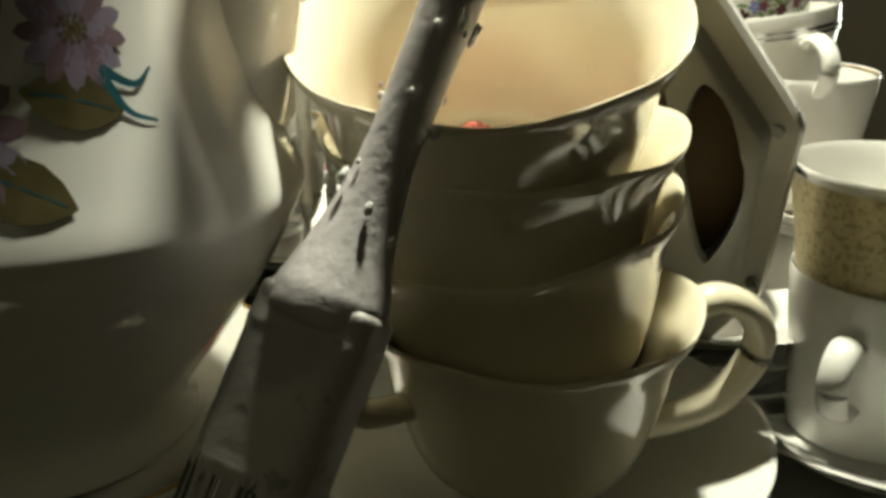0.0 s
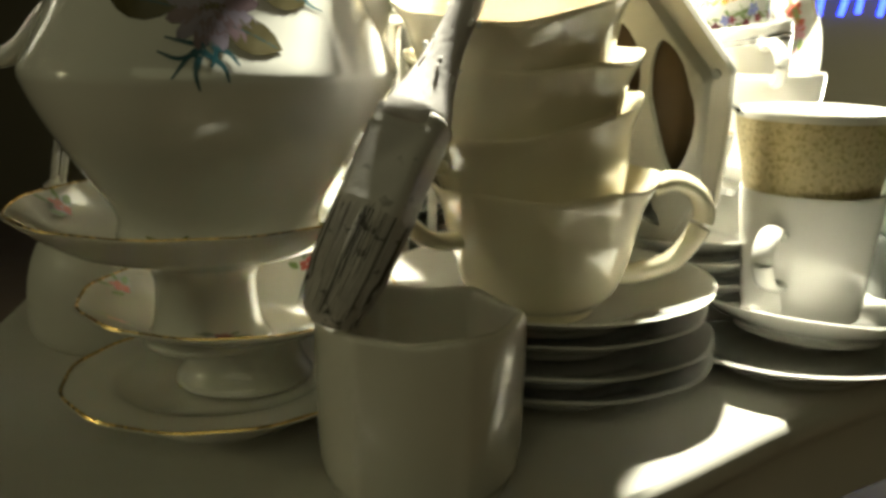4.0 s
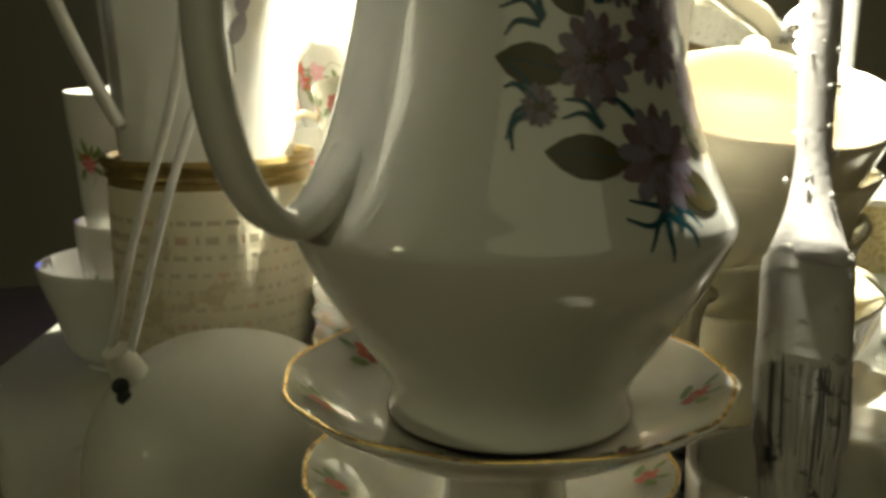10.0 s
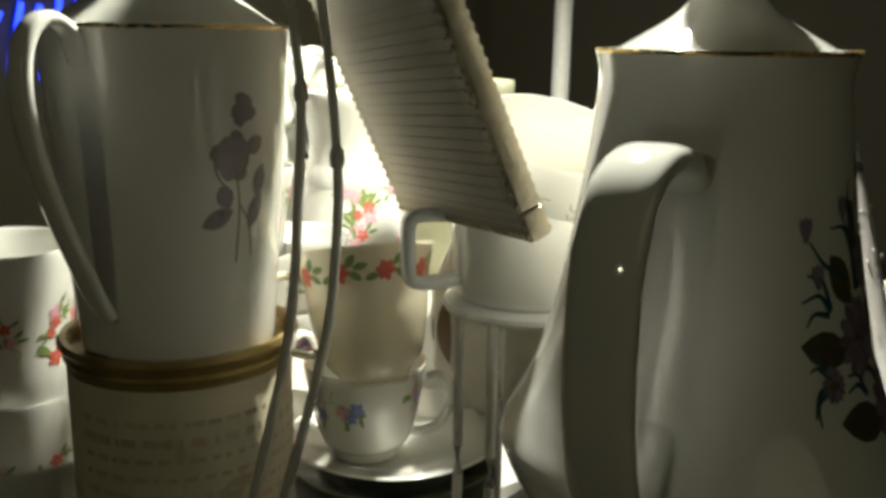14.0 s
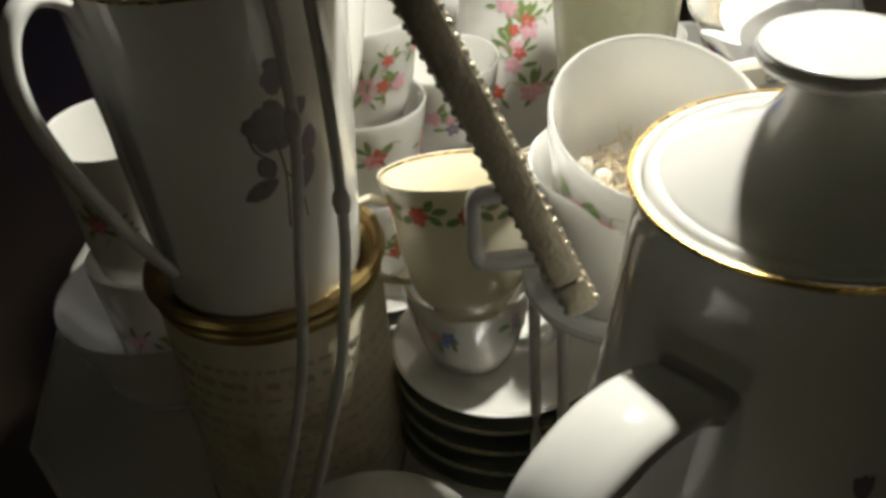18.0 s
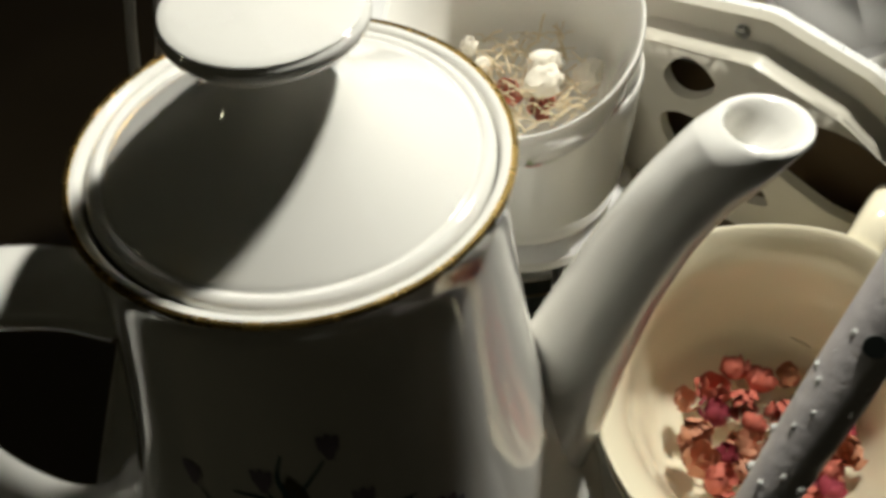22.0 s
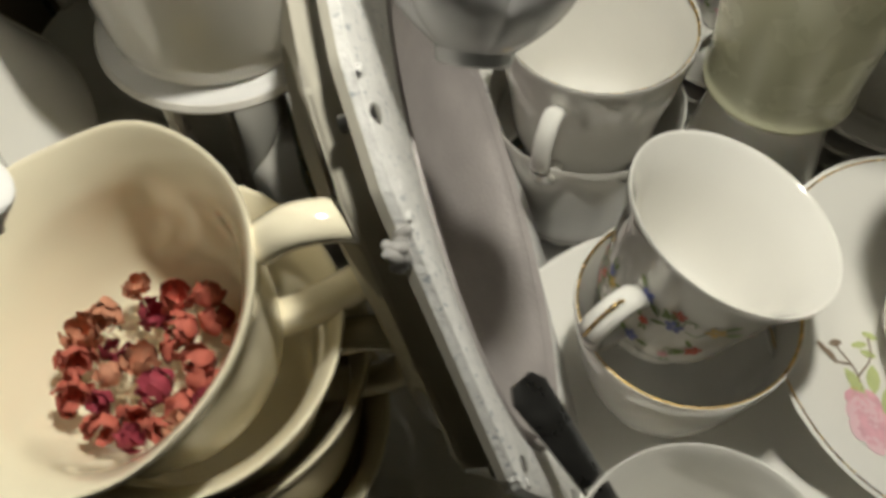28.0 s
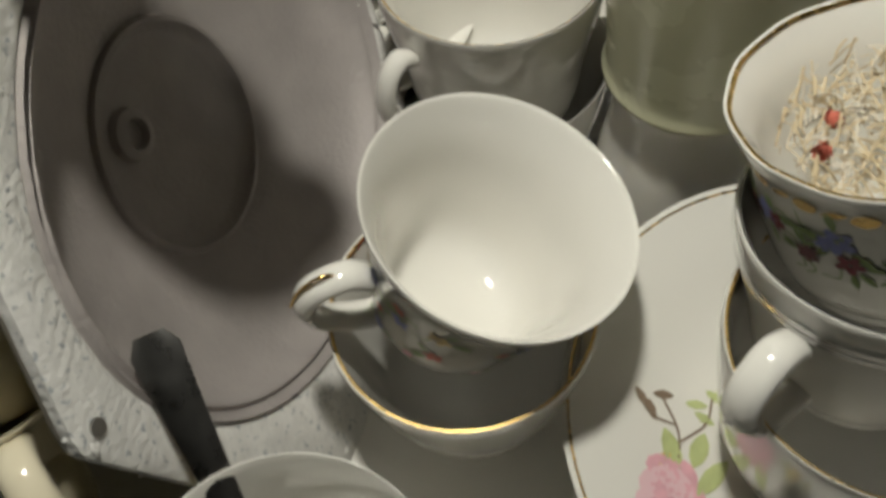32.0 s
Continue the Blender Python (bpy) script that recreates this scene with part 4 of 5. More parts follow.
    # basin: seen from behind as a hollow with a ringed bottom
    part("basin", loft([(oval(1.01), -0.001), (oval(1.0), -0.003), (oval(0.985), -0.001), (oval(0.97), 0.001), (oval(0.955), -0.0005), (oval(0.945), 0.0), (oval(0.935), 0.003), (oval(0.88), 0.0094), (oval(0.78), 0.0148), (oval(0.62), 0.0215), (oval(1.07, -0.083, -0.044, 0.0385, 0.0375), 0.0272)]), ZINC, ob, "hollow grey zinc back")

    def disc(s, dx=0.0, dy=0.0):
        return oval(s, -0.083 + dx, -0.044 + dy, 0.0385, 0.0375)

    part("basin_bottom", loft([(disc(1.07), 0.0272), (disc(1.05), 0.0252), (disc(1.0), 0.0249), (disc(0.97), 0.0275), (disc(0.9), 0.0302), (disc(0.35, 0.012, 0.016), 0.0312), (disc(0.24, 0.012, 0.016), 0.0312), (disc(0.22, 0.012, 0.016), 0.0282), (disc(0.14, 0.012, 0.016), 0.0272), (disc(0.12, 0.012, 0.016), 0.0302), (disc(0.01, 0.012, 0.016), 0.0309)], True), ZINC, ob, "raised ring and boss in the bottom")
    # added sheet behind the slots; the hollow's shade is in its dark brown
    part("lining", loft([(oval(1.02), 0.002), (oval(0.88), 0.0134), (oval(0.6), 0.0265), (oval(0.4), 0.0335), (oval(0.02), 0.034)], True), BROWN_IN, ob, "brown inside behind the openings, with shade put into its colour")
    for x, y in ((0.0285, -0.0285), (0.019, -0.1), (-0.0886, 0.0775), (-0.035, 0.066)):
        bm = bmesh.new()
        tube([(x, y, -0.0036), (x, y, 0.0066)], 0.0026, 12, 1.0, 1, bm=bm)
        part("screw", bm, STEEL, ob, "bright screw in the flange")
    rnd = random.Random(8)
    bm = bmesh.new()
    for k in range(14):
        q = 0.0014 + 0.0016 * rnd.random()
        bmesh.ops.create_icosphere(bm, subdivisions=1, radius=q, matrix=Matrix.Translation((-0.0082 + rnd.uniform(-1, 1) * 0.004, 0.0445 + rnd.uniform(-1, 1) * 0.004, 0.003 + rnd.uniform(-1, 1) * 0.003)) @ Matrix.Rotation(rnd.uniform(0, 3), 4, "X") @ Matrix.Diagonal((1, 1.6, 0.8, 1)))
    part("glue_lump", bm, GLASSY, ob, "clear lump of dried glue on the rim")
    bm = bmesh.new()
    for k in range(70):
        a = rnd.uniform(0, 6.28)
        r = 0.98 + 0.03 * rnd.random()
        p = inset(0.001 + 0.006 * rnd.random())[rnd.randrange(len(inset(0)))]
        bmesh.ops.create_icosphere(bm, subdivisions=1, radius=0.0009 + 0.0012 * rnd.random(), matrix=Matrix.Translation((p.x, p.y, rnd.choice((-0.003, -0.002, 0.0)))) @ Matrix.Rotation(a, 4, "Z") @ Matrix.Diagonal((1.9 * r, 0.8, 0.45, 1)))
    paint = part("paint_crust", bm, FLANGE, ob, "crusts of flaking paint along the edge")
    paint["kind"] = "stuff"
    tagged(ob, "octagonal cream-enamelled iron housing with slots, standing on edge", "metal housing")


housing()

# ---- gold-band cup, its partner, saucers and spoon ----
GX, GY = 0.187, 0.3635
add_saucer("saucer", (GX - 0.002, GY - 0.01, TOP), 0.081, 0.022, "white saucer under another saucer on the table", gold=False, group="saucers under the gold-band cup", tilt=(0, -2))
add_saucer("saucer", (GX + 0.004, GY - 0.004, TOP + 0.018), 0.0775, 0.022, "white saucer carrying stacked cups", gold=False, group="saucers under the gold-band cup", tilt=(-3, 3))
low_cup, low_prof = add_cup("white_cup", (GX, GY, TOP + 0.0265), 0.0385, 0.0705, 0.0315, "white cup with a lined handle under a gold-band cup", PORCELAIN, handle=-130, belly=0.35, hw=0.006, hflat=0.55, hout=0.018, htop=0.72, hlow=0.32)
gold_cup, gold_prof = add_cup("gold_band_cup", (GX - 0.001, GY, TOP + 0.0765), 0.0421, 0.064, 0.029, "white cup with a broad mottled gold band, holding a spoon", PORCELAIN, belly=0.5)
on = round_at(gold_prof[:9])
bm = bmesh.new()
rows = []
for i in range(9):
    z = 0.0215 + (0.0605 - 0.0215) * i / 8
    rows.append([bm.verts.new(on(2 * math.pi * k / 72, z)) for k in range(72)])
for a, b in zip(rows, rows[1:]):
    for k in range(72):
        bm.faces.new((a[k], a[(k + 1) % 72], b[(k + 1) % 72], b[k]))
part("gold_band", bm, GOLD_BAND, gold_cup, "broad band of mottled gold")


def spoon(name, tip, end, label):
    t, e = Vector(tip), Vector(end)
    ax = (e - t).normalized()
    L = (e - t).length
    ob = empty(name, Matrix.Translation(t) @ ax.to_track_quat("X", "Z").to_matrix().to_4x4())
    rows = []
    n = 26
    for i in range(n + 1):
        x = L * i / n
        f = i / n
        if f < 0.72:
            w = 0.0075 - 0.0052 * (f / 0.72) ** 0.8
            w *= min(1.0, 0.55 + math.sqrt(max(0.0, f * 22)))
            th = 0.0016
            dz = 0.0
        else:
            g = (f - 0.72) / 0.28
            w = 0.0023 + 0.0135 * math.sin(math.pi * min(1, g * 0.97 + 0.03)) ** 0.7
            th = 0.0011
            dz = -0.005 * math.sin(math.pi * g)
        row = []
        for k in range(9):
            q = (k - 4) / 4
            row.append((x, q * w, dz + (0.0035 * q * q if f > 0.74 else -0.0009 * q * q)))
        rows.append((row, th))
    for nm, some in (("spoon_handle", rows[:18]), ("spoon_bowl", rows[17:])):
        bm = bmesh.new()
        spoon_piece(bm, some)
        part(nm, bm, STEEL, ob)
    tagged(ob, label, "spoon")


def spoon_piece(bm, rows):
    n = len(rows) - 1
    top = [[bm.verts.new((a, b, c + th / 2)) for a, b, c in row] for row, th in rows]
    bot = [[bm.verts.new((a, b, c - th / 2)) for a, b, c in row] for row, th in rows]
    for g, flip in ((top, False), (bot, True)):
        for a, b in zip(g, g[1:]):
            for k in range(8):
                f = (a[k], a[k + 1], b[k + 1], b[k])
                bm.faces.new(f[::-1] if flip else f)
    for i in range(n):
        for k in (0, 8):
            bm.faces.new((top[i][k], top[i + 1][k], bot[i + 1][k], bot[i][k]))
    bm.faces.new(top[0] + bot[0][::-1])
    bm.faces.new(top[-1] + bot[-1][::-1])


spoon("teaspoon", (0.1095, 0.3608, 0.859), (0.2105, 0.3605, 0.788), "worn stainless steel teaspoon leaning in a cup")

# ---- small dark cup with a white one on it ----
add_saucer("saucer", (0.262, 0.402, TOP), 0.05, 0.014, "small white saucer under a dark cup", gold=True)
add_cup("dark_cup", (0.262, 0.402, TOP + 0.008), 0.029, 0.058, 0.02, "small blue-grey glazed cup with a white handle", BLUE_GREY, handle=-30, hw=0.003, hout=0.014)
add_cup("white_cup", (0.262, 0.402, TOP + 0.058), 0.0315, 0.056, 0.016, "small white cup standing in a dark one", PORCELAIN, handle=20, hw=0.003, hout=0.014)

# ---- flower cup in its bowl, large saucer ----
def scatter_flowers(parent, on, z0, z1, r, seed, count=30, size=0.0035, cols=None, a0=0.0, a1=6.28):
    rnd = random.Random(seed)
    cols = cols or (D_RED, D_BLUE, D_YELLOW, D_PINK)
    sets = {c.name: (bmesh.new(), c) for c in cols}
    leaf = bmesh.new()
    for k in range(count):
        to = wrap(on, rnd.uniform(a0, a1), rnd.uniform(z0, z1), r)
        bm = sets[rnd.choice(cols).name][0]
        s = size * rnd.uniform(0.6, 1.15)
        for i in range(5):
            a = i * 1.257 + k
            blob(bm, to, 0.55 * s * math.cos(a), 0.55 * s * math.sin(a), 0.5 * s, 0.36 * s, a, 7)
        for i in range(3):
            a = rnd.uniform(0, 6.28)
            blob(leaf, to, 1.7 * s * math.cos(a), 1.7 * s * math.sin(a), 0.85 * s, 0.3 * s, a, 8, 0, 0, 0.6)
        a = rnd.uniform(0, 6.28)
        stroke(leaf, to, [(0.8 * s * math.cos(a), 0.8 * s * math.sin(a)), (1.9 * s * math.cos(a + 0.4), 1.9 * s * math.sin(a + 0.4)), (2.7 * s * math.cos(a), 2.7 * s * math.sin(a))], 0.0005)
    for bm, c in sets.values():
        if bm.faces:
            part("flower_transfer", bm, c, parent, "scattered printed flowers")
        else:
            bm.free()
    part("leaf_transfer", leaf, D_GREEN, parent)


FX, FY = 0.1185, 0.4465
add_saucer("large_saucer", (0.132, 0.442, 0.7395), 0.082, 0.022, "large white saucer under a bowl and a flowered cup", PORCELAIN, gold=False)
add_saucer("large_saucer", (0.132, 0.442, 0.7265), 0.08, 0.022, "large white saucer in a stack", PORCELAIN, gold=False)
add_saucer("large_saucer", (0.132, 0.442, 0.7135), 0.08, 0.022, "large white saucer in a stack", PORCELAIN, gold=False)
add_saucer("large_saucer", (0.132, 0.442, TOP), 0.08, 0.03, "large white soup plate at the foot of a stack", PORCELAIN, gold=False)
add_cup("white_bowl", (FX, FY, 0.744), 0.0435, 0.069, 0.022, "white bowl with a gilt line holding a flowered cup", PORCELAIN, gold=GOLD, belly=0.75, category="bowl")
fcup, fprof = add_cup("flowered_cup", (0.106, 0.443, 0.789), 0.042, 0.0665, 0.021, "white cup with scattered small flowers and a lined handle", PORCELAIN, handle=-98, tilt=(-17.6, 9.6, 0), belly=0.36, flare=0.003, hw=0.0052, hflat=0.62, hout=0.0195, htop=0.6, hlow=0.2)
scatter_flowers(fcup, round_at(fprof[4:9]), 0.014, 0.046, 0.035, 11, 34, 0.0035)
bm = tangent_tube([(0.0425, 0.0432), (0.0505, 0.0452), (0.0562, 0.0382), (0.0575, 0.0292)], 0.0012, 0.0006, radians(-98), 6)
part("handle_line", bm, GOLD, fcup, "gilt line along the handle")

# ---- flowered plate with a stack of three cups ----
plate_at = (0.189, 0.5335, 0.7636)
plate_ob = add_saucer("flowered_plate", plate_at, 0.082, 0.016, "white plate with a printed pink rose spray and gilt rim", PORCELAIN, gold=True, tilt=(-2.8, 15), category="plate")
for z, r in ((TOP, 0.065), (TOP + 0.014, 0.065), (TOP + 0.028, 0.065)):
    add_saucer("plain_plate", (0.215, 0.535, z), r, 0.0165, "plain white plate in a stack under a flowered plate", PORCELAIN_B, gold=False, category="plate", group="stack of plain plates")


def plate_rose():
    pink, pale, green, twig, yel = (bmesh.new() for _ in range(5))
    ax, ay = 0.001, -0.0535
    e1 = Vector((0.72, 0.69, 0))
    e2 = Vector((-0.69, 0.72, 0))

    def to(u, v):
        p = Vector((ax, ay, 0)) + (e1 * u + e2 * v) * 0.9
        r = p.xy.length
        prof = smooth_line([(q, 0, z) for q, z in saucer_profile(0.082, 0.016)][7:], 4)
        z = 0.008
        for a, b in zip(prof, prof[1:]):
            if (a.x - r) * (b.x - r) <= 0 and abs(a.x - b.x) > 1e-7:
                z = a.z + (b.z - a.z) * (r - a.x) / (b.x - a.x)
                break
        return Vector((p.x, p.y, z + 0.0004))
    rnd = random.Random(2)
    for k in range(16):
        a, q = k * 2.4, 0.0013 * math.sqrt(k) * 2.4
        blob(pink if k % 3 else pale, to, q * math.cos(a), q * math.sin(a), 0.006, 0.0042, a + 1.2, 9)
    for x, y, l, a in ((0.013, 0.012, 0.009, 1.1), (-0.004, 0.017, 0.008, 2.2), (0.017, 0.0, 0.008, 0.2), (0.006, 0.02, 0.007, 1.5)):
        blob(green, to, x, y, l, 0.0036, a, 12, 0, 0, 0.7)
    for pts in (((0.0, 0.012), (-0.003, 0.024), (-0.012, 0.034)), ((-0.002, 0.02), (0.006, 0.03), (0.006, 0.04)), ((-0.004, 0.026), (-0.014, 0.026), (-0.02, 0.03)), ((0.01, -0.01), (0.017, -0.018), (0.026, -0.02))):
        stroke(twig, to, pts, 0.0009)
    for x, y in ((0.005, 0.032), (0.007, 0.041), (0.001, 0.036), (-0.012, 0.035), (-0.02, 0.031), (-0.015, 0.028), (0.02, -0.016), (0.027, -0.013), (0.013, -0.019), (0.03, -0.022)):
        blob(twig if y > 0.025 and x < 0 else green, to, x, y, 0.0042, 0.0018, rnd.uniform(0, 3), 8, 0, 0, 0.6)
    for k in range(5):
        blob(yel, to, 0.021 + 0.0028 * math.cos(k * 1.26), -0.019 + 0.0028 * math.sin(k * 1.26), 0.0026, 0.0018, k * 1.26, 7)
    for k in range(5):
        blob(yel, to, -0.004 + 0.002 * math.cos(k * 1.26), 0.012 + 0.002 * math.sin(k * 1.26), 0.002, 0.0014, k * 1.26, 7)
    for nm, b, m in (("rose_transfer", pink, D_PINK), ("rose_transfer", pale, mat("transfer_pale_pink", (0.8, 0.55, 0.6), 0.3)), ("leaf_transfer", green, D_LIME), ("twig_transfer", twig, D_TWIG), ("blossom_transfer", yel, D_YELLOW)):
        part(nm, b, m, plate_ob, "printed pink rose spray")


plate_rose()
add_cup("white_bowl", (0.2, 0.5345, 0.7725), 0.0445, 0.0735, 0.028, "white bowl with a gilt line under two stacked cups", PORCELAIN, gold=GOLD, belly=0.75, category="bowl")
mid, mid_prof = add_cup("banded_cup", (0.191, 0.5375, 0.8155), 0.039, 0.063, 0.024, "white cup with silver bands stacked in a bowl", PORCELAIN, handle=-75, tilt=(-1.5, -9, 0), gold=SILVER_BAND, belly=0.55, hw=0.0052, hflat=0.6, hout=0.0195, htop=0.75, hlow=0.3)
on = round_at(mid_prof[:9])
for z in (0.051, 0.054):
    r = on(0, z).xy.length
    part("silver_line", ring_band(r, z, r + 0.0002, z + 0.0015), SILVER_BAND, mid, "thin silver band")
part("handle_line", tangent_tube([(0.041, 0.05), (0.0495, 0.0517), (0.0553, 0.045), (0.0567, 0.0355)], 0.0016, 0.0006, radians(-75), 6), SILVER_BAND, mid, "dark silver line on the handle")
tcup, tprof = add_cup("rose_cup", (0.1815, 0.5455, 0.8485), 0.0385, 0.06, 0.022, "white cup with gilt rim and dark roses, full of dried petals", PORCELAIN, tilt=(4, -16, 0), gold=GOLD, belly=0.55, flare=0.003, wave=0.006, waves=12)
on = round_at(tprof[:9])
bm = bmesh.new()
for k in range(34):
    to = wrap(on, 2 * math.pi * k / 34, 0.0525, 0.0375)
    blob(bm, to, 0, 0, 0.0036, 0.0014 + 0.0014 * (k % 2), 0.4, 10, 0, 0, 0.4)
part("gilt_scroll", bm, GOLD, tcup, "gilt scrolls under the rim")
scatter_flowers(tcup, on, 0.032, 0.042, 0.034, 8, 34, 0.0042, (mat("transfer_crimson", (0.22, 0.02, 0.04), 0.3, var=0.3), D_BLUE, mat("transfer_maroon", (0.13, 0.02, 0.03), 0.3, var=0.3)))
chaff((0.1705, 0.5415, 0.8855), 0.027, 360, 7, STRAW, "pale straw and dried petals heaped in a cup", 0.013, height=0.014)
chaff((0.1705, 0.5415, 0.8855), 0.025, 260, 8, FLUFF, "white dried blossom in a cup", 0.01, "dried_blossom", 0.012)
rosebuds((0.164, 0.53, 0.894), 0.009, 2, 6, "petal_scrap", "scrap of dried pink petal among straw", 0.003)

# ---- white cups and pale vase behind the housing ----
add_saucer("saucer", (0.008, 0.516, TOP), 0.07, 0.018, "white saucer under two stacked cups", PORCELAIN_B, gold=False)
add_cup("white_cup", (0.008, 0.516, TOP + 0.0075), 0.0475, 0.085, 0.03, "white cup holding another cup", PORCELAIN, belly=0.6, handle=200)
add_cup("white_cup", (0.008, 0.516, TOP + 0.062), 0.044, 0.08, 0.029, "tall white cup with a ribbed handle stacked in another", PORCELAIN, handle=-70, belly=0.45, hw=0.0045, hout=0.016, gold=GOLD)


def vase():
    ob = empty("vase", pose(0.0745, 0.5634, TOP + 0.0075))
    part("stem", lathe([(0, 0.002), (0.036, 0.002), (0.039, 0), (0.0405, 0.002), (0.038, 0.02), (0.033, 0.06), (0.028, 0.095), (0.0275, 0.108), (0.03, 0.112)], 64), THIN_CHINA, ob, "white spreading foot")
    part("body", lathe([(0.03, 0.112), (0.0335, 0.116), (0.0325, 0.122), (0.0335, 0.14), (0.037, 0.18), (0.041, 0.24), (0.043, 0.275), (0.0415, 0.276), (0.038, 0.24), (0.03, 0.13), (0, 0.12)], 64), GREEN_CHINA, ob, "pale green flaring body")
    tagged(ob, "pale green china vase on a spreading white foot", "vase")


add_saucer("plain_plate", (0.0745, 0.5634, TOP), 0.045, 0.014, "small plate under a pale green vase", PORCELAIN_B, gold=False, category="plate")
vase()
bowl = empty("lobed_cup", pose(0.056, 0.39, 0.94, -36, -12, 20))
prof = [(0, 0.001), (0.006, 0.0), (0.01, 0.0012), (0.0215, 0.0115), (0.0275, 0.024), (0.03, 0.034), (0.0315, 0.041), (0.0325, 0.046), (0.031, 0.0465), (0.0295, 0.041), (0.028, 0.033), (0.025, 0.024), (0.01, 0.01), (0, 0.008)]
bm = lathe(prof, 120, 0.0, 5, 0.0)
for q in bm.verts:
    # five deep lobes with pinched creases
    ang = math.atan2(q.co.y, q.co.x)
    k = 0.9 + 0.17 * abs(math.cos(2.5 * ang + 0.4)) ** 0.55
    f = min(1.0, max(0.0, q.co.z / 0.02))
    q.co.x *= 1 + (k - 1) * f
    q.co.y *= 1 + (k - 1) * f
    q.co.z -= 0.014 * max(0.0, q.co.z - 0.03) / 0.021 * (1 - abs(math.cos(2.5 * ang + 0.4))) ** 1.5
part("bowl", bm, PORCELAIN_B, bowl)
part("foot_ring", lathe([(0.006, 0.001), (0.0085, -0.0018), (0.0105, -0.0018), (0.0112, 0.002)], 40), PORCELAIN_B, bowl)
tagged(bowl, "deeply lobed greyish porcelain cup propped above the housing", "cup")

# ---- wire stand with a white handled cup and a rose cup ----
WX, WY = -0.065, 0.377
def stand():
    ob = empty("wire_stand", pose(WX, WY, TOP))
    part("ring", torus_line(0.0435, 0.184, 0.0025, 64), WIRE, ob)
    part("ring_plate", lathe([(0.0445, 0.1825), (0.0445, 0.186), (0.04, 0.188), (0, 0.188), (0, 0.1825), (0.0445, 0.1825)], 64, n=1), PORCELAIN_B, ob, "pale disc of the stand")
    for a in (195, 165, 300, 60, 20):
        c, s = math.cos(radians(a)), math.sin(radians(a))
        part("rod", tube([(0.043 * c, 0.043 * s, 0.184), (0.043 * c, 0.043 * s, 0.08), (0.045 * c, 0.045 * s, 0.0)], 0.0027, 10), WIRE, ob)
    tagged(ob, "white wire stand holding stacked cups off the table", "stand")


stand()
sq, sqp = add_cup("square_handled_cup", (WX, WY, TOP + 0.188), 0.0428, 0.058, 0.038, "white straight-sided cup with a square handle on a wire stand", PORCELAIN, belly=0.75, wall=0.003)
a = radians(152)
sqh = tangent_tube([(0.041, 0.0445), (0.052, 0.045), (0.0625, 0.0445), (0.066, 0.041), (0.0665, 0.027), (0.0655, 0.014), (0.0615, 0.0105), (0.052, 0.0102), (0.04, 0.0108)], 0.01, 0.007, a, 12)
part("handle", sqh, PORCELAIN_B, sq, "square grey-white handle")
rc, rcp = add_cup("rose_cup", (WX + 0.003, WY + 0.008, TOP + 0.209), 0.042, 0.07, 0.025, "white cup with pink roses holding dried flowers and cotton", PORCELAIN, tilt=(22, -5.7, 0), belly=0.6, wall=0.003)
scatter_flowers(rc, round_at(rcp[4:9]), 0.03, 0.05, 0.04, 21, 20, 0.005, (D_PINK, D_RED))
chaff((WX + 0.001, WY - 0.003, 0.928), 0.027, 260, 9, STRAW, "brown and straw dried petals in a cup", 0.014, height=0.01)


def cotton(at, radius, count, seed, label):
    rnd = random.Random(seed)
    for k in range(count):
        bm = bmesh.new()
        bmesh.ops.create_icosphere(bm, subdivisions=3, radius=1.0)
        off = Vector((rnd.uniform(0, 9), rnd.uniform(0, 9), rnd.uniform(0, 9)))
        for q in bm.verts:
            d = 1 + 0.35 * noise.noise(q.co * 1.7 + off) + 0.16 * noise.noise(q.co * 5 + off) + 0.06 * rnd.uniform(-1, 1)
            q.co = q.co * d * rnd.uniform(0.97, 1.03)
        size = radius * rnd.uniform(0.32, 0.5)
        a, q = rnd.uniform(0, 6.28), radius * 0.75 * math.sqrt(rnd.random())
        ob = part("cotton_tuft", bm, FLUFF)
        ob.matrix_basis = Matrix.Translation(Vector(at) + Vector((q * math.cos(a), q * math.sin(a), rnd.uniform(0, 0.006)))) @ Euler((rnd.uniform(0, 3), rnd.uniform(0, 3), 0)).to_matrix().to_4x4() @ Matrix.Diagonal((size, size * 0.8, size * 0.65, 1))
        tagged(ob, label, "cotton", "cotton tufts in a cup")


cotton((WX + 0.014, WY - 0.006, 0.936), 0.0135, 5, 10, "puff of white cotton among dried petals in a cup")
cotton((WX - 0.018, WY + 0.002, 0.934), 0.01, 3, 14, "puff of white cotton among dried petals in a cup")
rosebuds((WX + 0.003, WY - 0.012, 0.93), 0.009, 2, 12, "rosebud", "single dried red rosebud in a cup", 0.006)

# ---- ivory rose cup on a flowered cup, saucer and dark plates ----
RX, RY = -0.07, 0.476
for k in range(4):
    add_saucer("dark_plate", (RX, RY, TOP + 0.016 * k), 0.066, 0.02, "dark green glazed plate with a gilt rim in a stack", GREEN_DARK, gold=True, category="plate", group="stack of dark plates")
add_saucer("saucer", (RX, RY, TOP + 0.064), 0.0645, 0.0165, "white saucer with blue flowers under stacked cups", PORCELAIN, gold=False)
ob, p = add_cup("flowered_cup", (-0.088, 0.482, TOP + 0.0715), 0.0365, 0.058, 0.02, "small white cup with blue and pink flowers and a gilt rim", PORCELAIN, handle=-50, gold=GOLD, belly=0.7, hw=0.004, hout=0.016)
scatter_flowers(ob, round_at(p[4:9]), 0.03, 0.046, 0.034, 31, 18, 0.0045, (D_BLUE, D_PINK))
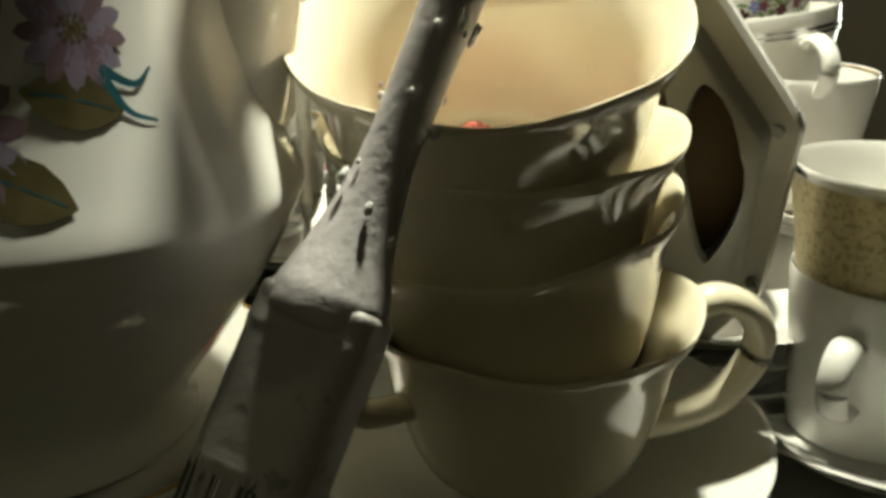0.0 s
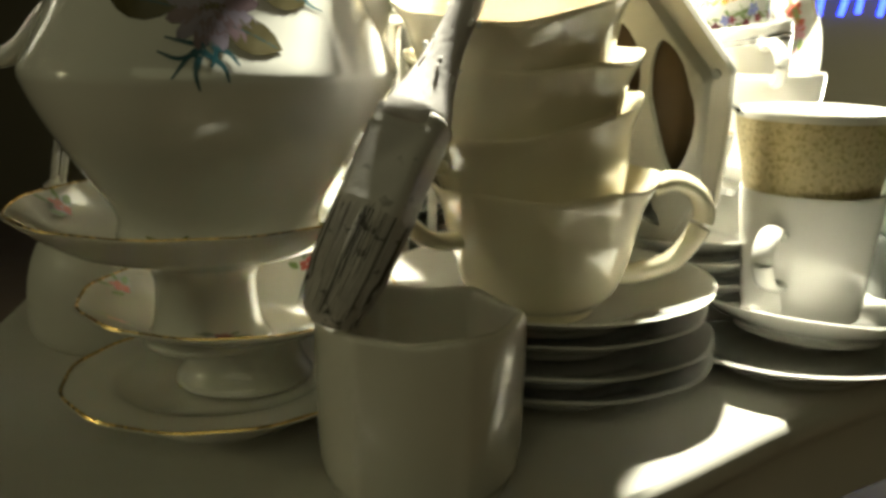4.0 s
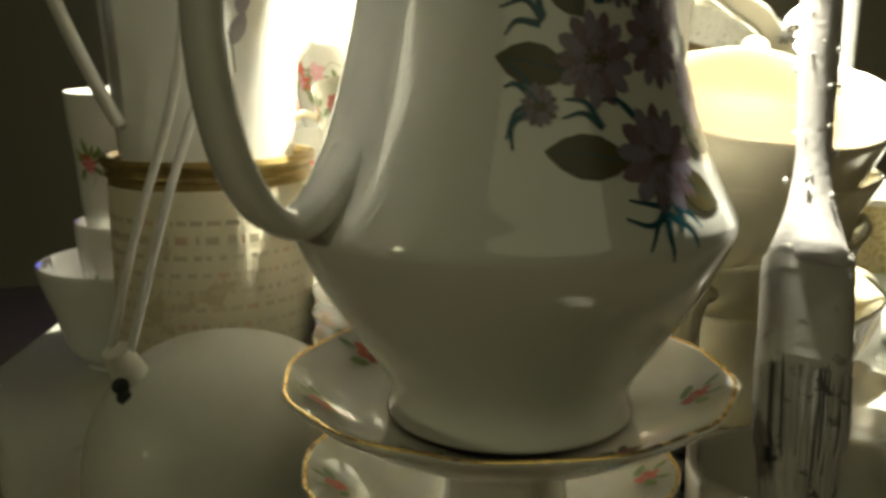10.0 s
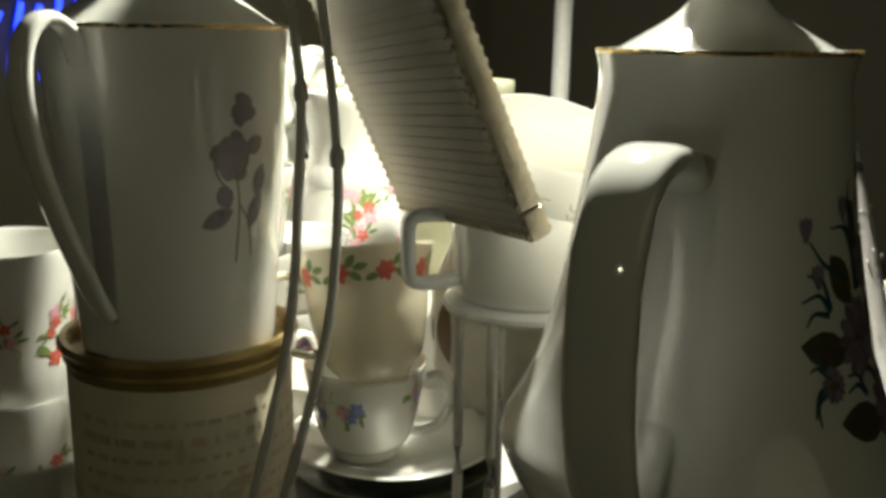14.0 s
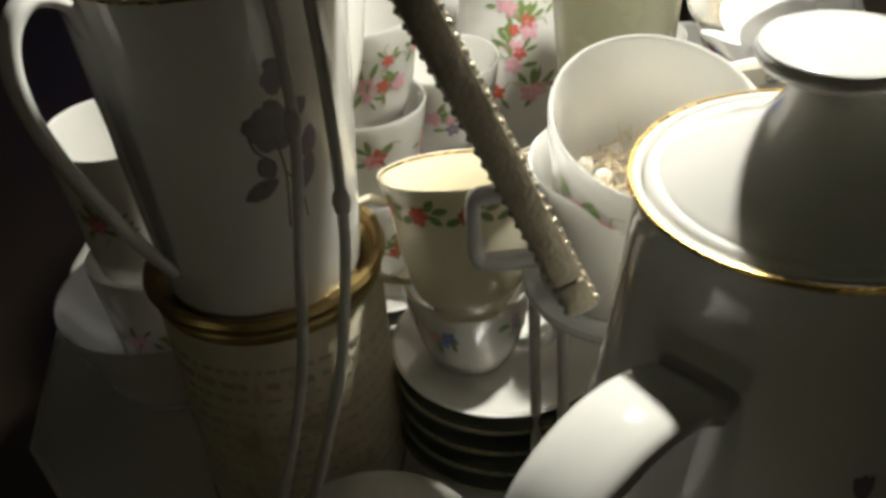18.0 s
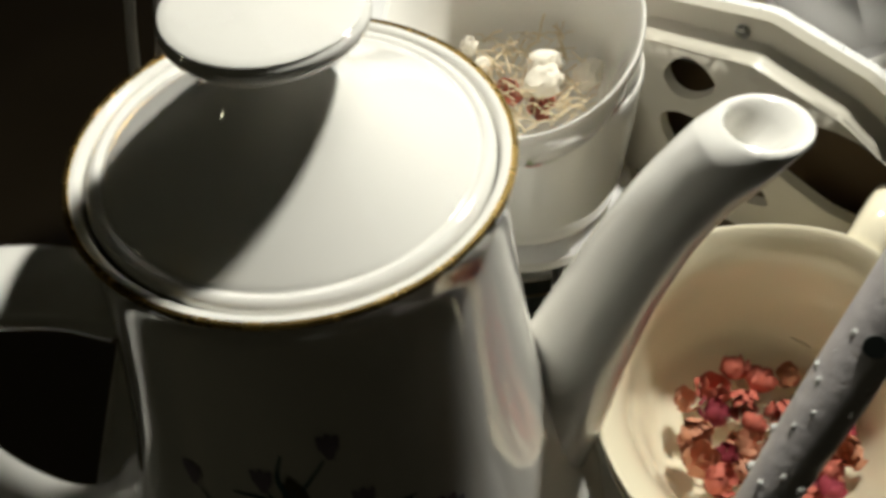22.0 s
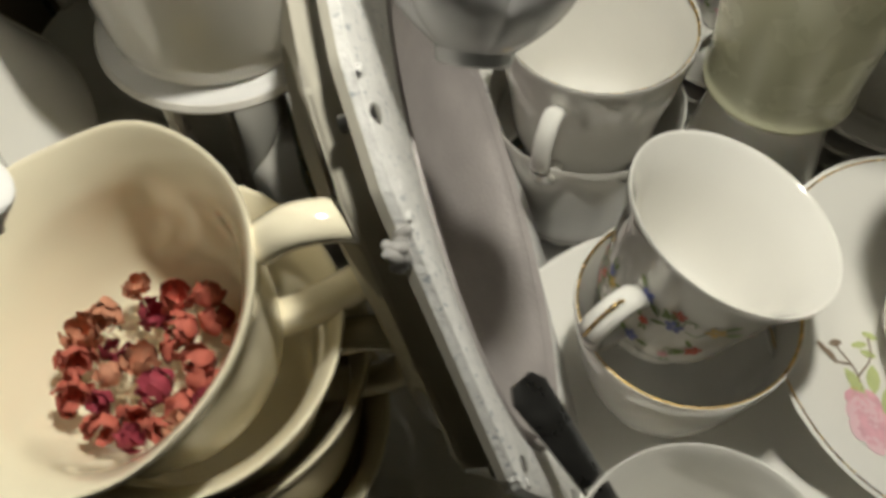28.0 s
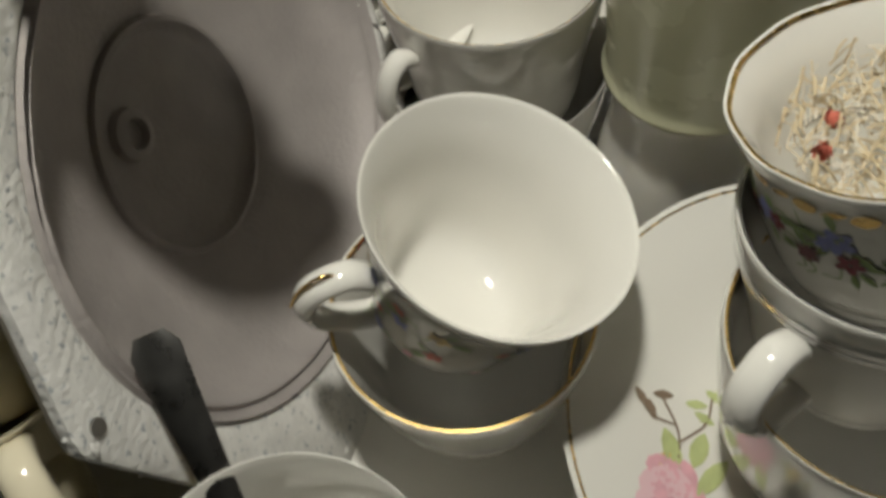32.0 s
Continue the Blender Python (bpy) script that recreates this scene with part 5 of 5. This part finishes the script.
ob, p = add_cup("ivory_rose_cup", (-0.0985, 0.4615, TOP + 0.1235), 0.0415, 0.077, 0.02, "ivory teacup with red roses inside the rim, tipped in a cup", IVORY, handle=150, tilt=(-15, 7, 0), gold=GOLD, belly=0.6, flare=0.004, hw=0.0032, hout=0.024)
on = round_at(p[4:9])
red, leaf = bmesh.new(), bmesh.new()
for k in range(9):
    to = wrap(on, k * 0.7 + 3.6, 0.064, 0.038)
    for i in range(6):
        blob(red, to, 0.003 * math.cos(i), 0.003 * math.sin(i), 0.0032, 0.0022, i, 8)
    for x, y, t in ((0.009, -0.002, -0.6), (0.007, 0.006, 0.9), (-0.008, -0.003, 3.4), (0.012, 0.003, 0.2)):
        blob(leaf, to, x, y, 0.0045, 0.0022, t, 10, 0, 0, 0.6)
part("rose_transfer", red, D_RED, ob, "printed red roses")
part("leaf_transfer", leaf, D_GREEN, ob)

# ---- tin with an aged label, tall pot on it ----
TX, TY = -0.1855, 0.5236
def tin():
    ob = empty("tin", pose(TX, TY, TOP))
    H = 0.165
    part("body", lathe([(0, 0), (0.0585, 0), (0.06, 0.002), (0.059, 0.004), (0.059, H - 0.006), (0.0575, H - 0.008), (0, H - 0.01)], 72, n=1), TIN, ob)
    part("label", lathe([(0.0591, 0.006), (0.0596, 0.0065), (0.0596, H - 0.018), (0.0591, H - 0.0175)], 72, n=1), PAPER, ob, "aged cream paper label with faded print")
    part("rolled_rim", torus_line(0.0605, H - 0.004, 0.0032, 72), TIN, ob, "rolled brown-gilt rim")
    part("rim_bead", torus_line(0.0596, H - 0.012, 0.0015, 72), TIN, ob)
    rnd = random.Random(5)
    on = lambda a, z: Vector((0.0601 * math.cos(a), 0.0601 * math.sin(a), z))
    bars, red = bmesh.new(), bmesh.new()
    z = H - 0.035
    for line in range(11):
        a = radians(-175)
        hh = 0.0045 if line == 1 else 0.0028
        while a < radians(-40):
            w = rnd.uniform(0.02, 0.13)
            bm = red if rnd.random() < 0.12 else bars
            q = [bm.verts.new(on(a + w * t, z + s)) for s in (-hh / 2, hh / 2) for t in (0, 0.5, 1)]
            bm.faces.new((q[0], q[1], q[4], q[3]))
            bm.faces.new((q[1], q[2], q[5], q[4]))
            a += w + rnd.uniform(0.03, 0.08)
        z -= 0.0098
    part("faded_print", bars, INK, ob, "rows of faded illegible print")
    part("faded_print", red, INK_RED, ob)
    tagged(ob, "tall tin with an aged paper label and gilt rim", "tin")


tin()


def tall_pot():
    ob = empty("tall_pot", pose(TX - 0.001, TY - 0.002, TOP + 0.157))
    outer = [(0, 0.003), (0.042, 0.003), (0.046, 0), (0.0495, 0.001), (0.051, 0.006), (0.0535, 0.04), (0.057, 0.088), (0.0605, 0.137), (0.0625, 0.165)]
    part("body", lathe(outer + [(0.0615, 0.166), (0.0585, 0.163), (0.053, 0.12)], 84), PORCELAIN, ob, "white flaring body with a grey rose")
    part("gilt_rim", torus_line(0.0622, 0.1658, 0.0009), GOLD, ob)
    lid = part("lid", lathe([(0.058, 0.161), (0.0588, 0.165), (0.055, 0.168), (0.044, 0.176), (0.03, 0.186), (0.018, 0.195), (0.013, 0.204), (0.011, 0.212), (0.012, 0.216)], 72), PORCELAIN, ob)
    part("knob", lathe([(0.011, 0.2155), (0.019, 0.219), (0.0205, 0.224), (0.017, 0.228), (0, 0.23)], 48), PORCELAIN, lid)
    a = radians(200)
    part("handle", tangent_tube([(0.0585, 0.148), (0.064, 0.162), (0.077, 0.169), (0.0885, 0.161), (0.0935, 0.143), (0.091, 0.118), (0.081, 0.086), (0.066, 0.051), (0.0535, 0.026)], 0.0125, 0.0065, a, 12), PORCELAIN, ob)
    sa = radians(20)
    c, s = math.cos(sa), math.sin(sa)
    part("spout", tube([(r * c, r * s, z) for r, z in ((0.044, 0.06), (0.066, 0.085), (0.082, 0.125), (0.094, 0.155))], [0.016, 0.014, 0.0105, 0.009], 18, 1, 6), PORCELAIN, ob)
    on = round_at(outer[4:])
    near = wrap(on, radians(-91), 0.09, 0.058)
    to = lambda p, q: near(p, q * 1.05)
    grey, stem = bmesh.new(), bmesh.new()
    for k in range(12):
        b, q = k * 2.4, 0.0026 * math.sqrt(k)
        blob(grey, to, q * math.cos(b), q * math.sin(b) + 0.014, 0.0052, 0.0038, b + 1, 9)
    for k in range(8):
        b, q = k * 2.4, 0.002 * math.sqrt(k)
        blob(grey, to, 0.006 + q * math.cos(b), q * math.sin(b) + 0.036, 0.004, 0.003, b + 1, 8)
    for x, y, l, t in ((-0.008, -0.014, 0.009, 0.4), (0.014, -0.012, 0.0095, 1.1), (0.017, 0.002, 0.008, 1.3), (-0.004, -0.004, 0.006, 2.0), (0.013, 0.019, 0.006, 0.5)):
        blob(grey, to, x, y, l, 0.0045, t, 12, 0, 0, 0.6)
    stroke(stem, to, [(0.002, 0.008), (0.004, -0.01), (0.002, -0.036)], 0.0011)
    stroke(stem, to, [(0.004, -0.008), (0.01, -0.018), (0.012, -0.034)], 0.0009)
    stroke(stem, to, [(-0.01, 0.02), (-0.008, 0.006), (0.0, -0.002)], 0.0016, 0.0006)
    stroke(stem, to, [(0.01, 0.02), (0.008, 0.01), (0.003, 0.004)], 0.0014, 0.0006)
    part("rose_transfer", grey, D_GREY, ob, "faded grey-violet printed rose")
    part("stem_transfer", stem, D_TWIG, ob)
    tagged(ob, "tall white coffee pot with a faded grey rose, on a tin", "coffee pot")


tall_pot()

# ---- enamel dome with its wire bail ----
def dome():
    ob = empty("enamel_dome", pose(-0.2, 0.39, TOP))
    part("shell", lathe([(0.063, 0.001), (0.066, 0), (0.0685, 0.004), (0.0695, 0.012), (0.0685, 0.03), (0.0645, 0.047), (0.0545, 0.0655), (0.04, 0.078), (0.022, 0.085), (0, 0.087)], 84), ENAMEL, ob, "white enamel shell")
    lug = Vector((-0.047, -0.0115, 0.082))
    bm = tube([lug + Vector((0.012, 0.008, -0.026)), lug + Vector((0.004, 0.003, -0.006)), lug + Vector((-0.002, -0.001, 0.008))], [0.011, 0.0105, 0.0075], 14, 0.8)
    part("lug", bm, ENAMEL, ob, "chipped lug of the handle")
    bm = bmesh.new()
    rnd = random.Random(2)
    for d, r in (((-0.001, -0.011, -0.006), 0.0042), ((0.0, -0.0105, -0.0115), 0.0036), ((0.0154, -0.026, -0.02), 0.002), ((0.02, -0.029, -0.018), 0.0014)):
        bmesh.ops.create_icosphere(bm, subdivisions=2, radius=r, matrix=Matrix.Translation(lug + Vector(d)) @ Matrix.Diagonal((1, 0.5, 1, 1)))
    part("chips", bm, CHIP_AND_HOLE, ob, "black chips in the enamel")
    for pts in (((-0.051, -0.008, 0.086), (-0.0375, -0.0115, 0.14), (-0.0175, -0.009, 0.2), (-0.0075, -0.004, 0.253), (0.0012, 0.004, 0.297), (0.0043, 0.0176, 0.345), (0.0, 0.03, 0.4), (-0.012, 0.04, 0.45)),
                ((-0.0435, -0.0135, 0.086), (-0.0235, -0.0225, 0.157), (-0.0065, -0.0214, 0.205), (0.0045, -0.0145, 0.244), (0.009, -0.0095, 0.27), (0.0125, -0.0015, 0.304), (0.0146, 0.0085, 0.344), (0.012, 0.02, 0.4), (0.0, 0.032, 0.45))):
        w = part("bail_wire", tube([lug] + list(pts), 0.0021, 10), WIRE, ob, "white coated wire of the bail")
        k = Vector(pts[4])
        bm = bmesh.new()
        bmesh.ops.create_icosphere(bm, subdivisions=2, radius=0.0042, matrix=Matrix.Translation(k) @ Matrix.Diagonal((0.8, 0.8, 1.5, 1)))
        part("twist", bm, WIRE, w, "twisted joint in the wire")
    tagged(ob, "white enamel dome with chipped lug and tall wire bail", "enamel cover")


dome()

# ---- small silver frame leaning on its corner ----
def picture_frame():
    p = Vector((-0.134, 0.3148, 0.9327))
    up = Vector((-0.34, 0.205, 0.916)).normalized()
    side = Vector((0.349, 0.935, -0.065))
    side = (side - up * side.dot(up)).normalized()
    face = side.cross(up).normalized()
    m = Matrix((side, up, face)).transposed().to_4x4()
    m.translation = p
    ob = empty("picture_frame", m)
    W, H, t = 0.145, 0.2, 0.014
    part("backing", box(W - 0.006, H - 0.006, 0.003, (W / 2, H / 2, 0.004 if face.x < 0 else -0.004), 0.0006), CARD, ob, "ribbed grey card back")
    bm = bmesh.new()
    for k in range(34):
        box(W - 0.012, 0.0011, 0.0008, (W / 2, 0.008 + k * (H - 0.016) / 33, 0.0058 if face.x < 0 else -0.0058), 0, bm)
    part("card_ribs", bm, CARD, ob, smooth=False)
    part("print", box(W - 0.012, H - 0.012, 0.001, (W / 2, H / 2, -0.001 if face.x < 0 else 0.001), 0), PRINT_PAPER, ob, "silvery white picture")
    for x, y, sx, sy in ((W / 2, t / 2, W, t), (W / 2, H - t / 2, W, t), (t / 2, H / 2, t, H - 2 * t), (W - t / 2, H / 2, t, H - 2 * t)):
        part("frame_bar", box(sx, sy, 0.011, (x, y, 0), 0.003), SILVER, ob)
    bm = bmesh.new()
    for k in range(40):
        for x in (0.003, W - 0.003):
            for z in (-0.0052, 0.0052):
                bmesh.ops.create_icosphere(bm, subdivisions=1, radius=0.0016, matrix=Matrix.Translation((x, H * (k + 0.5) / 40, z)))
    for k in range(28):
        for y in (0.003, H - 0.003):
            for z in (-0.0052, 0.0052):
                bmesh.ops.create_icosphere(bm, subdivisions=1, radius=0.0016, matrix=Matrix.Translation((W * (k + 0.5) / 28, y, z)))
    part("beading", bm, SILVER, ob, "beaded silver edge")
    tagged(ob, "small tarnished silver picture frame propped askew on cups", "picture frame")


picture_frame()

# ---- flowered cups in a grey bowl behind the tin ----
LX, LY = -0.228, 0.65
add_cup("pale_bowl", (LX, LY, TOP), 0.068, 0.075, 0.04, "pale greyish bowl holding two cups", PORCELAIN_B, belly=0.5, category="bowl", wall=0.003)
for z, t in ((TOP + 0.0085, 0), (TOP + 0.1, 4)):
    ob, p = add_cup("flowered_cup", (LX, LY, z), 0.04, 0.095, 0.031, "white cup with pink flowers stacked in a pale bowl", PORCELAIN, belly=0.3, tilt=(t * 0.5, 0, 0), group="flowered cups in a bowl")
    scatter_flowers(ob, round_at(p[4:9]), 0.03, 0.06, 0.037, 41 + t, 12, 0.006, (D_PINK, D_RED), -2.6, -0.4)
# ---- bright cups and jugs at the back of the table ----
def back_stack(x, y, rs, base, seed, cols, label, step=0.055):
    z = base
    for k, r in enumerate(rs):
        ob, p = add_cup("flowered_cup", (x, y, z), r, 0.072, r * 0.62, label, PORCELAIN, belly=0.55, handle=(seed * 47 + k * 90) % 360, group="flowered cups at the back", hw=0.0042, hout=0.02)
        scatter_flowers(ob, round_at(p[4:9]), 0.028, 0.055, r * 0.9, seed + k, 14, 0.0062, cols, -3.0, 0.2)
        z += step


for k, (x, y) in enumerate(((-0.072, 0.638), (0.004, 0.672), (0.088, 0.7))):
    for i in range(3):
        add_saucer("back_saucer", (x, y, TOP + 0.014 * i), 0.072, 0.02, "white saucer in a bright stack at the back", PORCELAIN, gold=False, group="saucers at the back")
back_stack(-0.072, 0.638, (0.041, 0.041, 0.041), TOP + 0.036, 61, (D_PINK, D_RED), "white cup with pink roses in a stack at the back", 0.06)
back_stack(0.004, 0.672, (0.044, 0.043), TOP + 0.036, 71, (D_PINK, D_PURPLE), "white cup with faded pink flowers at the back", 0.056)


def back_jug():
    ob = empty("tall_jug", pose(0.088, 0.7, TOP + 0.036))
    prof = [(0, 0.003), (0.036, 0.003), (0.038, 0), (0.04, 0.003), (0.05, 0.05), (0.052, 0.09), (0.042, 0.15), (0.036, 0.19), (0.042, 0.23), (0.04, 0.231), (0.034, 0.19), (0.04, 0.15), (0, 0.1)]
    part("body", lathe(prof, 64), PORCELAIN, ob)
    part("handle", tangent_tube([(0.036, 0.205), (0.06, 0.21), (0.078, 0.18), (0.075, 0.13), (0.05, 0.09)], 0.011, 0.008, radians(-20), 12), PORCELAIN, ob)
    scatter_flowers(ob, round_at(prof[3:9]), 0.06, 0.17, 0.045, 81, 26, 0.007, (D_PINK, D_RED), -3.0, 0.4)
    tagged(ob, "tall white jug with pink roses at the back of the table", "jug")


back_jug()
back_plate = add_saucer("back_plate", (-0.036, 0.583, TOP + 0.001), 0.055, 0.016, "white plate on the table between the stacks", PORCELAIN, gold=False, category="plate")
add_cup("plain_cup", (-0.036, 0.583, TOP + 0.0075), 0.043, 0.075, 0.026, "plain white cup at the back of the table", PORCELAIN, handle=-110)
add_cup("plain_cup", (0.176, 0.672, TOP), 0.046, 0.085, 0.03, "plain white cup at the back of the table", PORCELAIN, handle=-80)
add_cup("plain_cup", (0.176, 0.672, TOP + 0.055), 0.046, 0.08, 0.03, "plain white cup stacked in another at the back", PORCELAIN, handle=-60)

def standing_platter(x, y, z, r, rx, rz, seed):
    ob = empty("platter", pose(x, y, z, rx, 0, rz))
    part("dish", lathe(saucer_profile(r, 0.02), 80), PORCELAIN, ob)
    part("gilt_rim", torus_line(r - 0.001, 0.0195, 0.0008), GOLD, ob)
    rnd = random.Random(seed)
    sets = {c: bmesh.new() for c in (D_PINK, D_RED, D_GREEN)}
    for k in range(26):
        a = rnd.uniform(0, 6.28)

        def to(u, v, a=a):
            rr = r * 0.86 + v
            return Vector((rr * math.cos(a + u / rr), rr * math.sin(a + u / rr), 0.0135 + 0.0345 * (rr - r * 0.74) / r))
        for i in range(5):
            blob(sets[D_PINK if k % 2 else D_RED], to, 0.005 * math.cos(i * 1.26), 0.005 * math.sin(i * 1.26), 0.005, 0.0034, i, 8)
        blob(sets[D_GREEN], to, 0.013, 0.002, 0.007, 0.003, 0.3, 8, 0, 0, 0.6)
    for c, bm in sets.items():
        part("flower_transfer", bm, c, ob)
    tagged(ob, "white platter with printed roses standing at the back", "platter")


standing_platter(0.07, 0.86, TOP + 0.162, 0.16, 78, 8, 1)
standing_platter(0.2, 0.9, TOP + 0.152, 0.15, 76, -14, 2)


def teapot(x, y, z):
    ob = empty("teapot", pose(x, y, z))
    prof = [(0, 0.003), (0.035, 0.003), (0.038, 0), (0.041, 0.003), (0.06, 0.03), (0.066, 0.06), (0.058, 0.09), (0.04, 0.108), (0.036, 0.112), (0.034, 0.111), (0.05, 0.09), (0, 0.02)]
    part("body", lathe(prof, 72), PORCELAIN, ob, "round white body with pink roses")
    lid = part("lid", lathe([(0.037, 0.111), (0.03, 0.121), (0.012, 0.128), (0.006, 0.132), (0.009, 0.14), (0.006, 0.147), (0, 0.148)], 48), PORCELAIN, ob)
    part("spout", tube([(0.055, 0, 0.04), (0.085, 0, 0.06), (0.1, 0, 0.095), (0.112, 0, 0.11)], [0.017, 0.013, 0.009, 0.009], 16), PORCELAIN, ob)
    part("handle", tangent_tube([(0.05, 0.098), (0.078, 0.108), (0.098, 0.085), (0.092, 0.05), (0.062, 0.032)], 0.011, 0.008, math.pi, 12), PORCELAIN, ob)
    scatter_flowers(ob, round_at(prof[3:8]), 0.035, 0.085, 0.06, 91, 34, 0.007, (D_PINK, D_RED), -3.2, 0.2)
    tagged(ob, "round white teapot with pink roses raised on bowls at the back", "teapot")


for k in range(3):
    add_cup("back_bowl", (0.2, 0.8, TOP + 0.058 * k), 0.07, 0.08, 0.045, "white bowl in a stack under a teapot", PORCELAIN, belly=0.6, category="bowl", group="bowls at the back")
teapot(0.2, 0.8, TOP + 0.196)
lidless = add_saucer("back_plate", (0.2, 0.8, TOP + 0.1945), 0.075, 0.012, "white plate under a teapot on stacked bowls", PORCELAIN, gold=False, category="plate")

# ---- far room ----
def opal_lamp():
    ob = empty("opal_lamp", pose(1.99, 2.53, 0.39))
    part("globe", lathe([(0.02, 0.1), (0.1, 0.12), (0.165, 0.21), (0.165, 0.29), (0.11, 0.38), (0.045, 0.42), (0.055, 0.46), (0.06, 0.6), (0.03, 0.66), (0, 0.68)], 48), LAMP_WHITE, ob, "lit opal glass globe and chimney")
    part("base", lathe([(0, 0), (0.1, 0), (0.1, 0.02), (0.03, 0.06), (0.03, 0.11), (0, 0.11)], 32), TIN, ob)
    tagged(ob, "lit opal glass lamp on a low stand far behind", "lamp")
    st = empty("low_stand", pose(1.99, 2.53, 0))
    part("stand_top", box(0.5, 0.5, 0.03, (0, 0, 0.375), 0.004), FLOOR, st)
    for x in (-0.2, 0.2):
        for y in (-0.2, 0.2):
            part("leg", box(0.04, 0.04, 0.36, (x, y, 0.18), 0.003), FLOOR, st)
    tagged(st, "dark wooden low stand under a lamp", "stand")


opal_lamp()


def pole():
    ob = empty("lamp_stand", pose(0.7, 0.86, 0))
    part("pole", tube([(0.045, 0, 0.02), (0.045, 0, 0.5), (0.0, 0.02, 0.68), (-0.055, 0.044, 0.8), (-0.05, 0.045, 0.9), (-0.04, 0.045, 1.6)], 0.013, 16), WIRE, ob, "white painted pole")
    part("foot", lathe([(0, 0), (0.11, 0), (0.112, 0.012), (0.04, 0.025), (0, 0.03)], 40), WIRE, ob)
    tagged(ob, "white painted standard lamp pole behind the table", "lamp stand")


pole()


def stool():
    ob = empty("stool", pose(1.59, 2.5, 0))
    part("seat", lathe([(0, 0.775), (0.05, 0.775), (0.055, 0.79), (0.05, 0.825), (0, 0.83)], 32), mat("warm_pine", (0.5, 0.26, 0.1), 0.5, var=0.2), ob)
    for k in range(4):
        a = k * math.pi / 2 + 0.4
        part("leg", tube([(0.035 * math.cos(a), 0.035 * math.sin(a), 0.78), (0.09 * math.cos(a), 0.09 * math.sin(a), 0)], 0.012, 10, n=2), FLOOR, ob)
    tagged(ob, "small pine stool far behind the table", "stool")


stool()


def pouffe():
    ob = empty("pouffe", pose(1.05, 1.2, 0))
    part("cushion", lathe([(0, 0.0), (0.3, 0), (0.33, 0.05), (0.34, 0.2), (0.3, 0.29), (0.2, 0.31), (0, 0.32)], 56), RUG, ob, "brocade-covered cushion")
    tagged(ob, "round pouffe in pale brocade beside the table", "pouffe")


pouffe()

# blue tube lettering on the far wall, reduced to plain strokes
sign = empty("blue_sign", pose(0.0, 3.985, 0.915))
x = 0.0
k = 0
while x < 1.75:
    h = 0.17 + 0.03 * (k % 3)
    strokes = [[(x, 0, 0.0), (x + 0.02, 0, h * 0.5), (x + 0.045, 0, h)], [(x + 0.07, 0, 0.01 * (k % 2)), (x + 0.085, 0, h * 0.55), (x + 0.12, 0, h * 0.95)]]
    strokes.append([(x + 0.02, 0, h * 0.48), (x + 0.05, 0, h * (0.4 + 0.1 * (k % 2))), (x + 0.085, 0, h * 0.52)])
    for p in strokes:
        part("tube_stroke", tube(p, 0.013, 8, n=5), BLUE_LED, sign)
    x += 0.16
    k += 1
part("tube_stroke", tube([(0.5, 0, -0.13), (0.62, 0, -0.115), (0.8, 0, -0.12), (0.98, 0, -0.105)], 0.013, 8, n=5), BLUE_LED, sign)
tagged(sign, "glowing blue tube sign on the far dark wall", "neon sign")
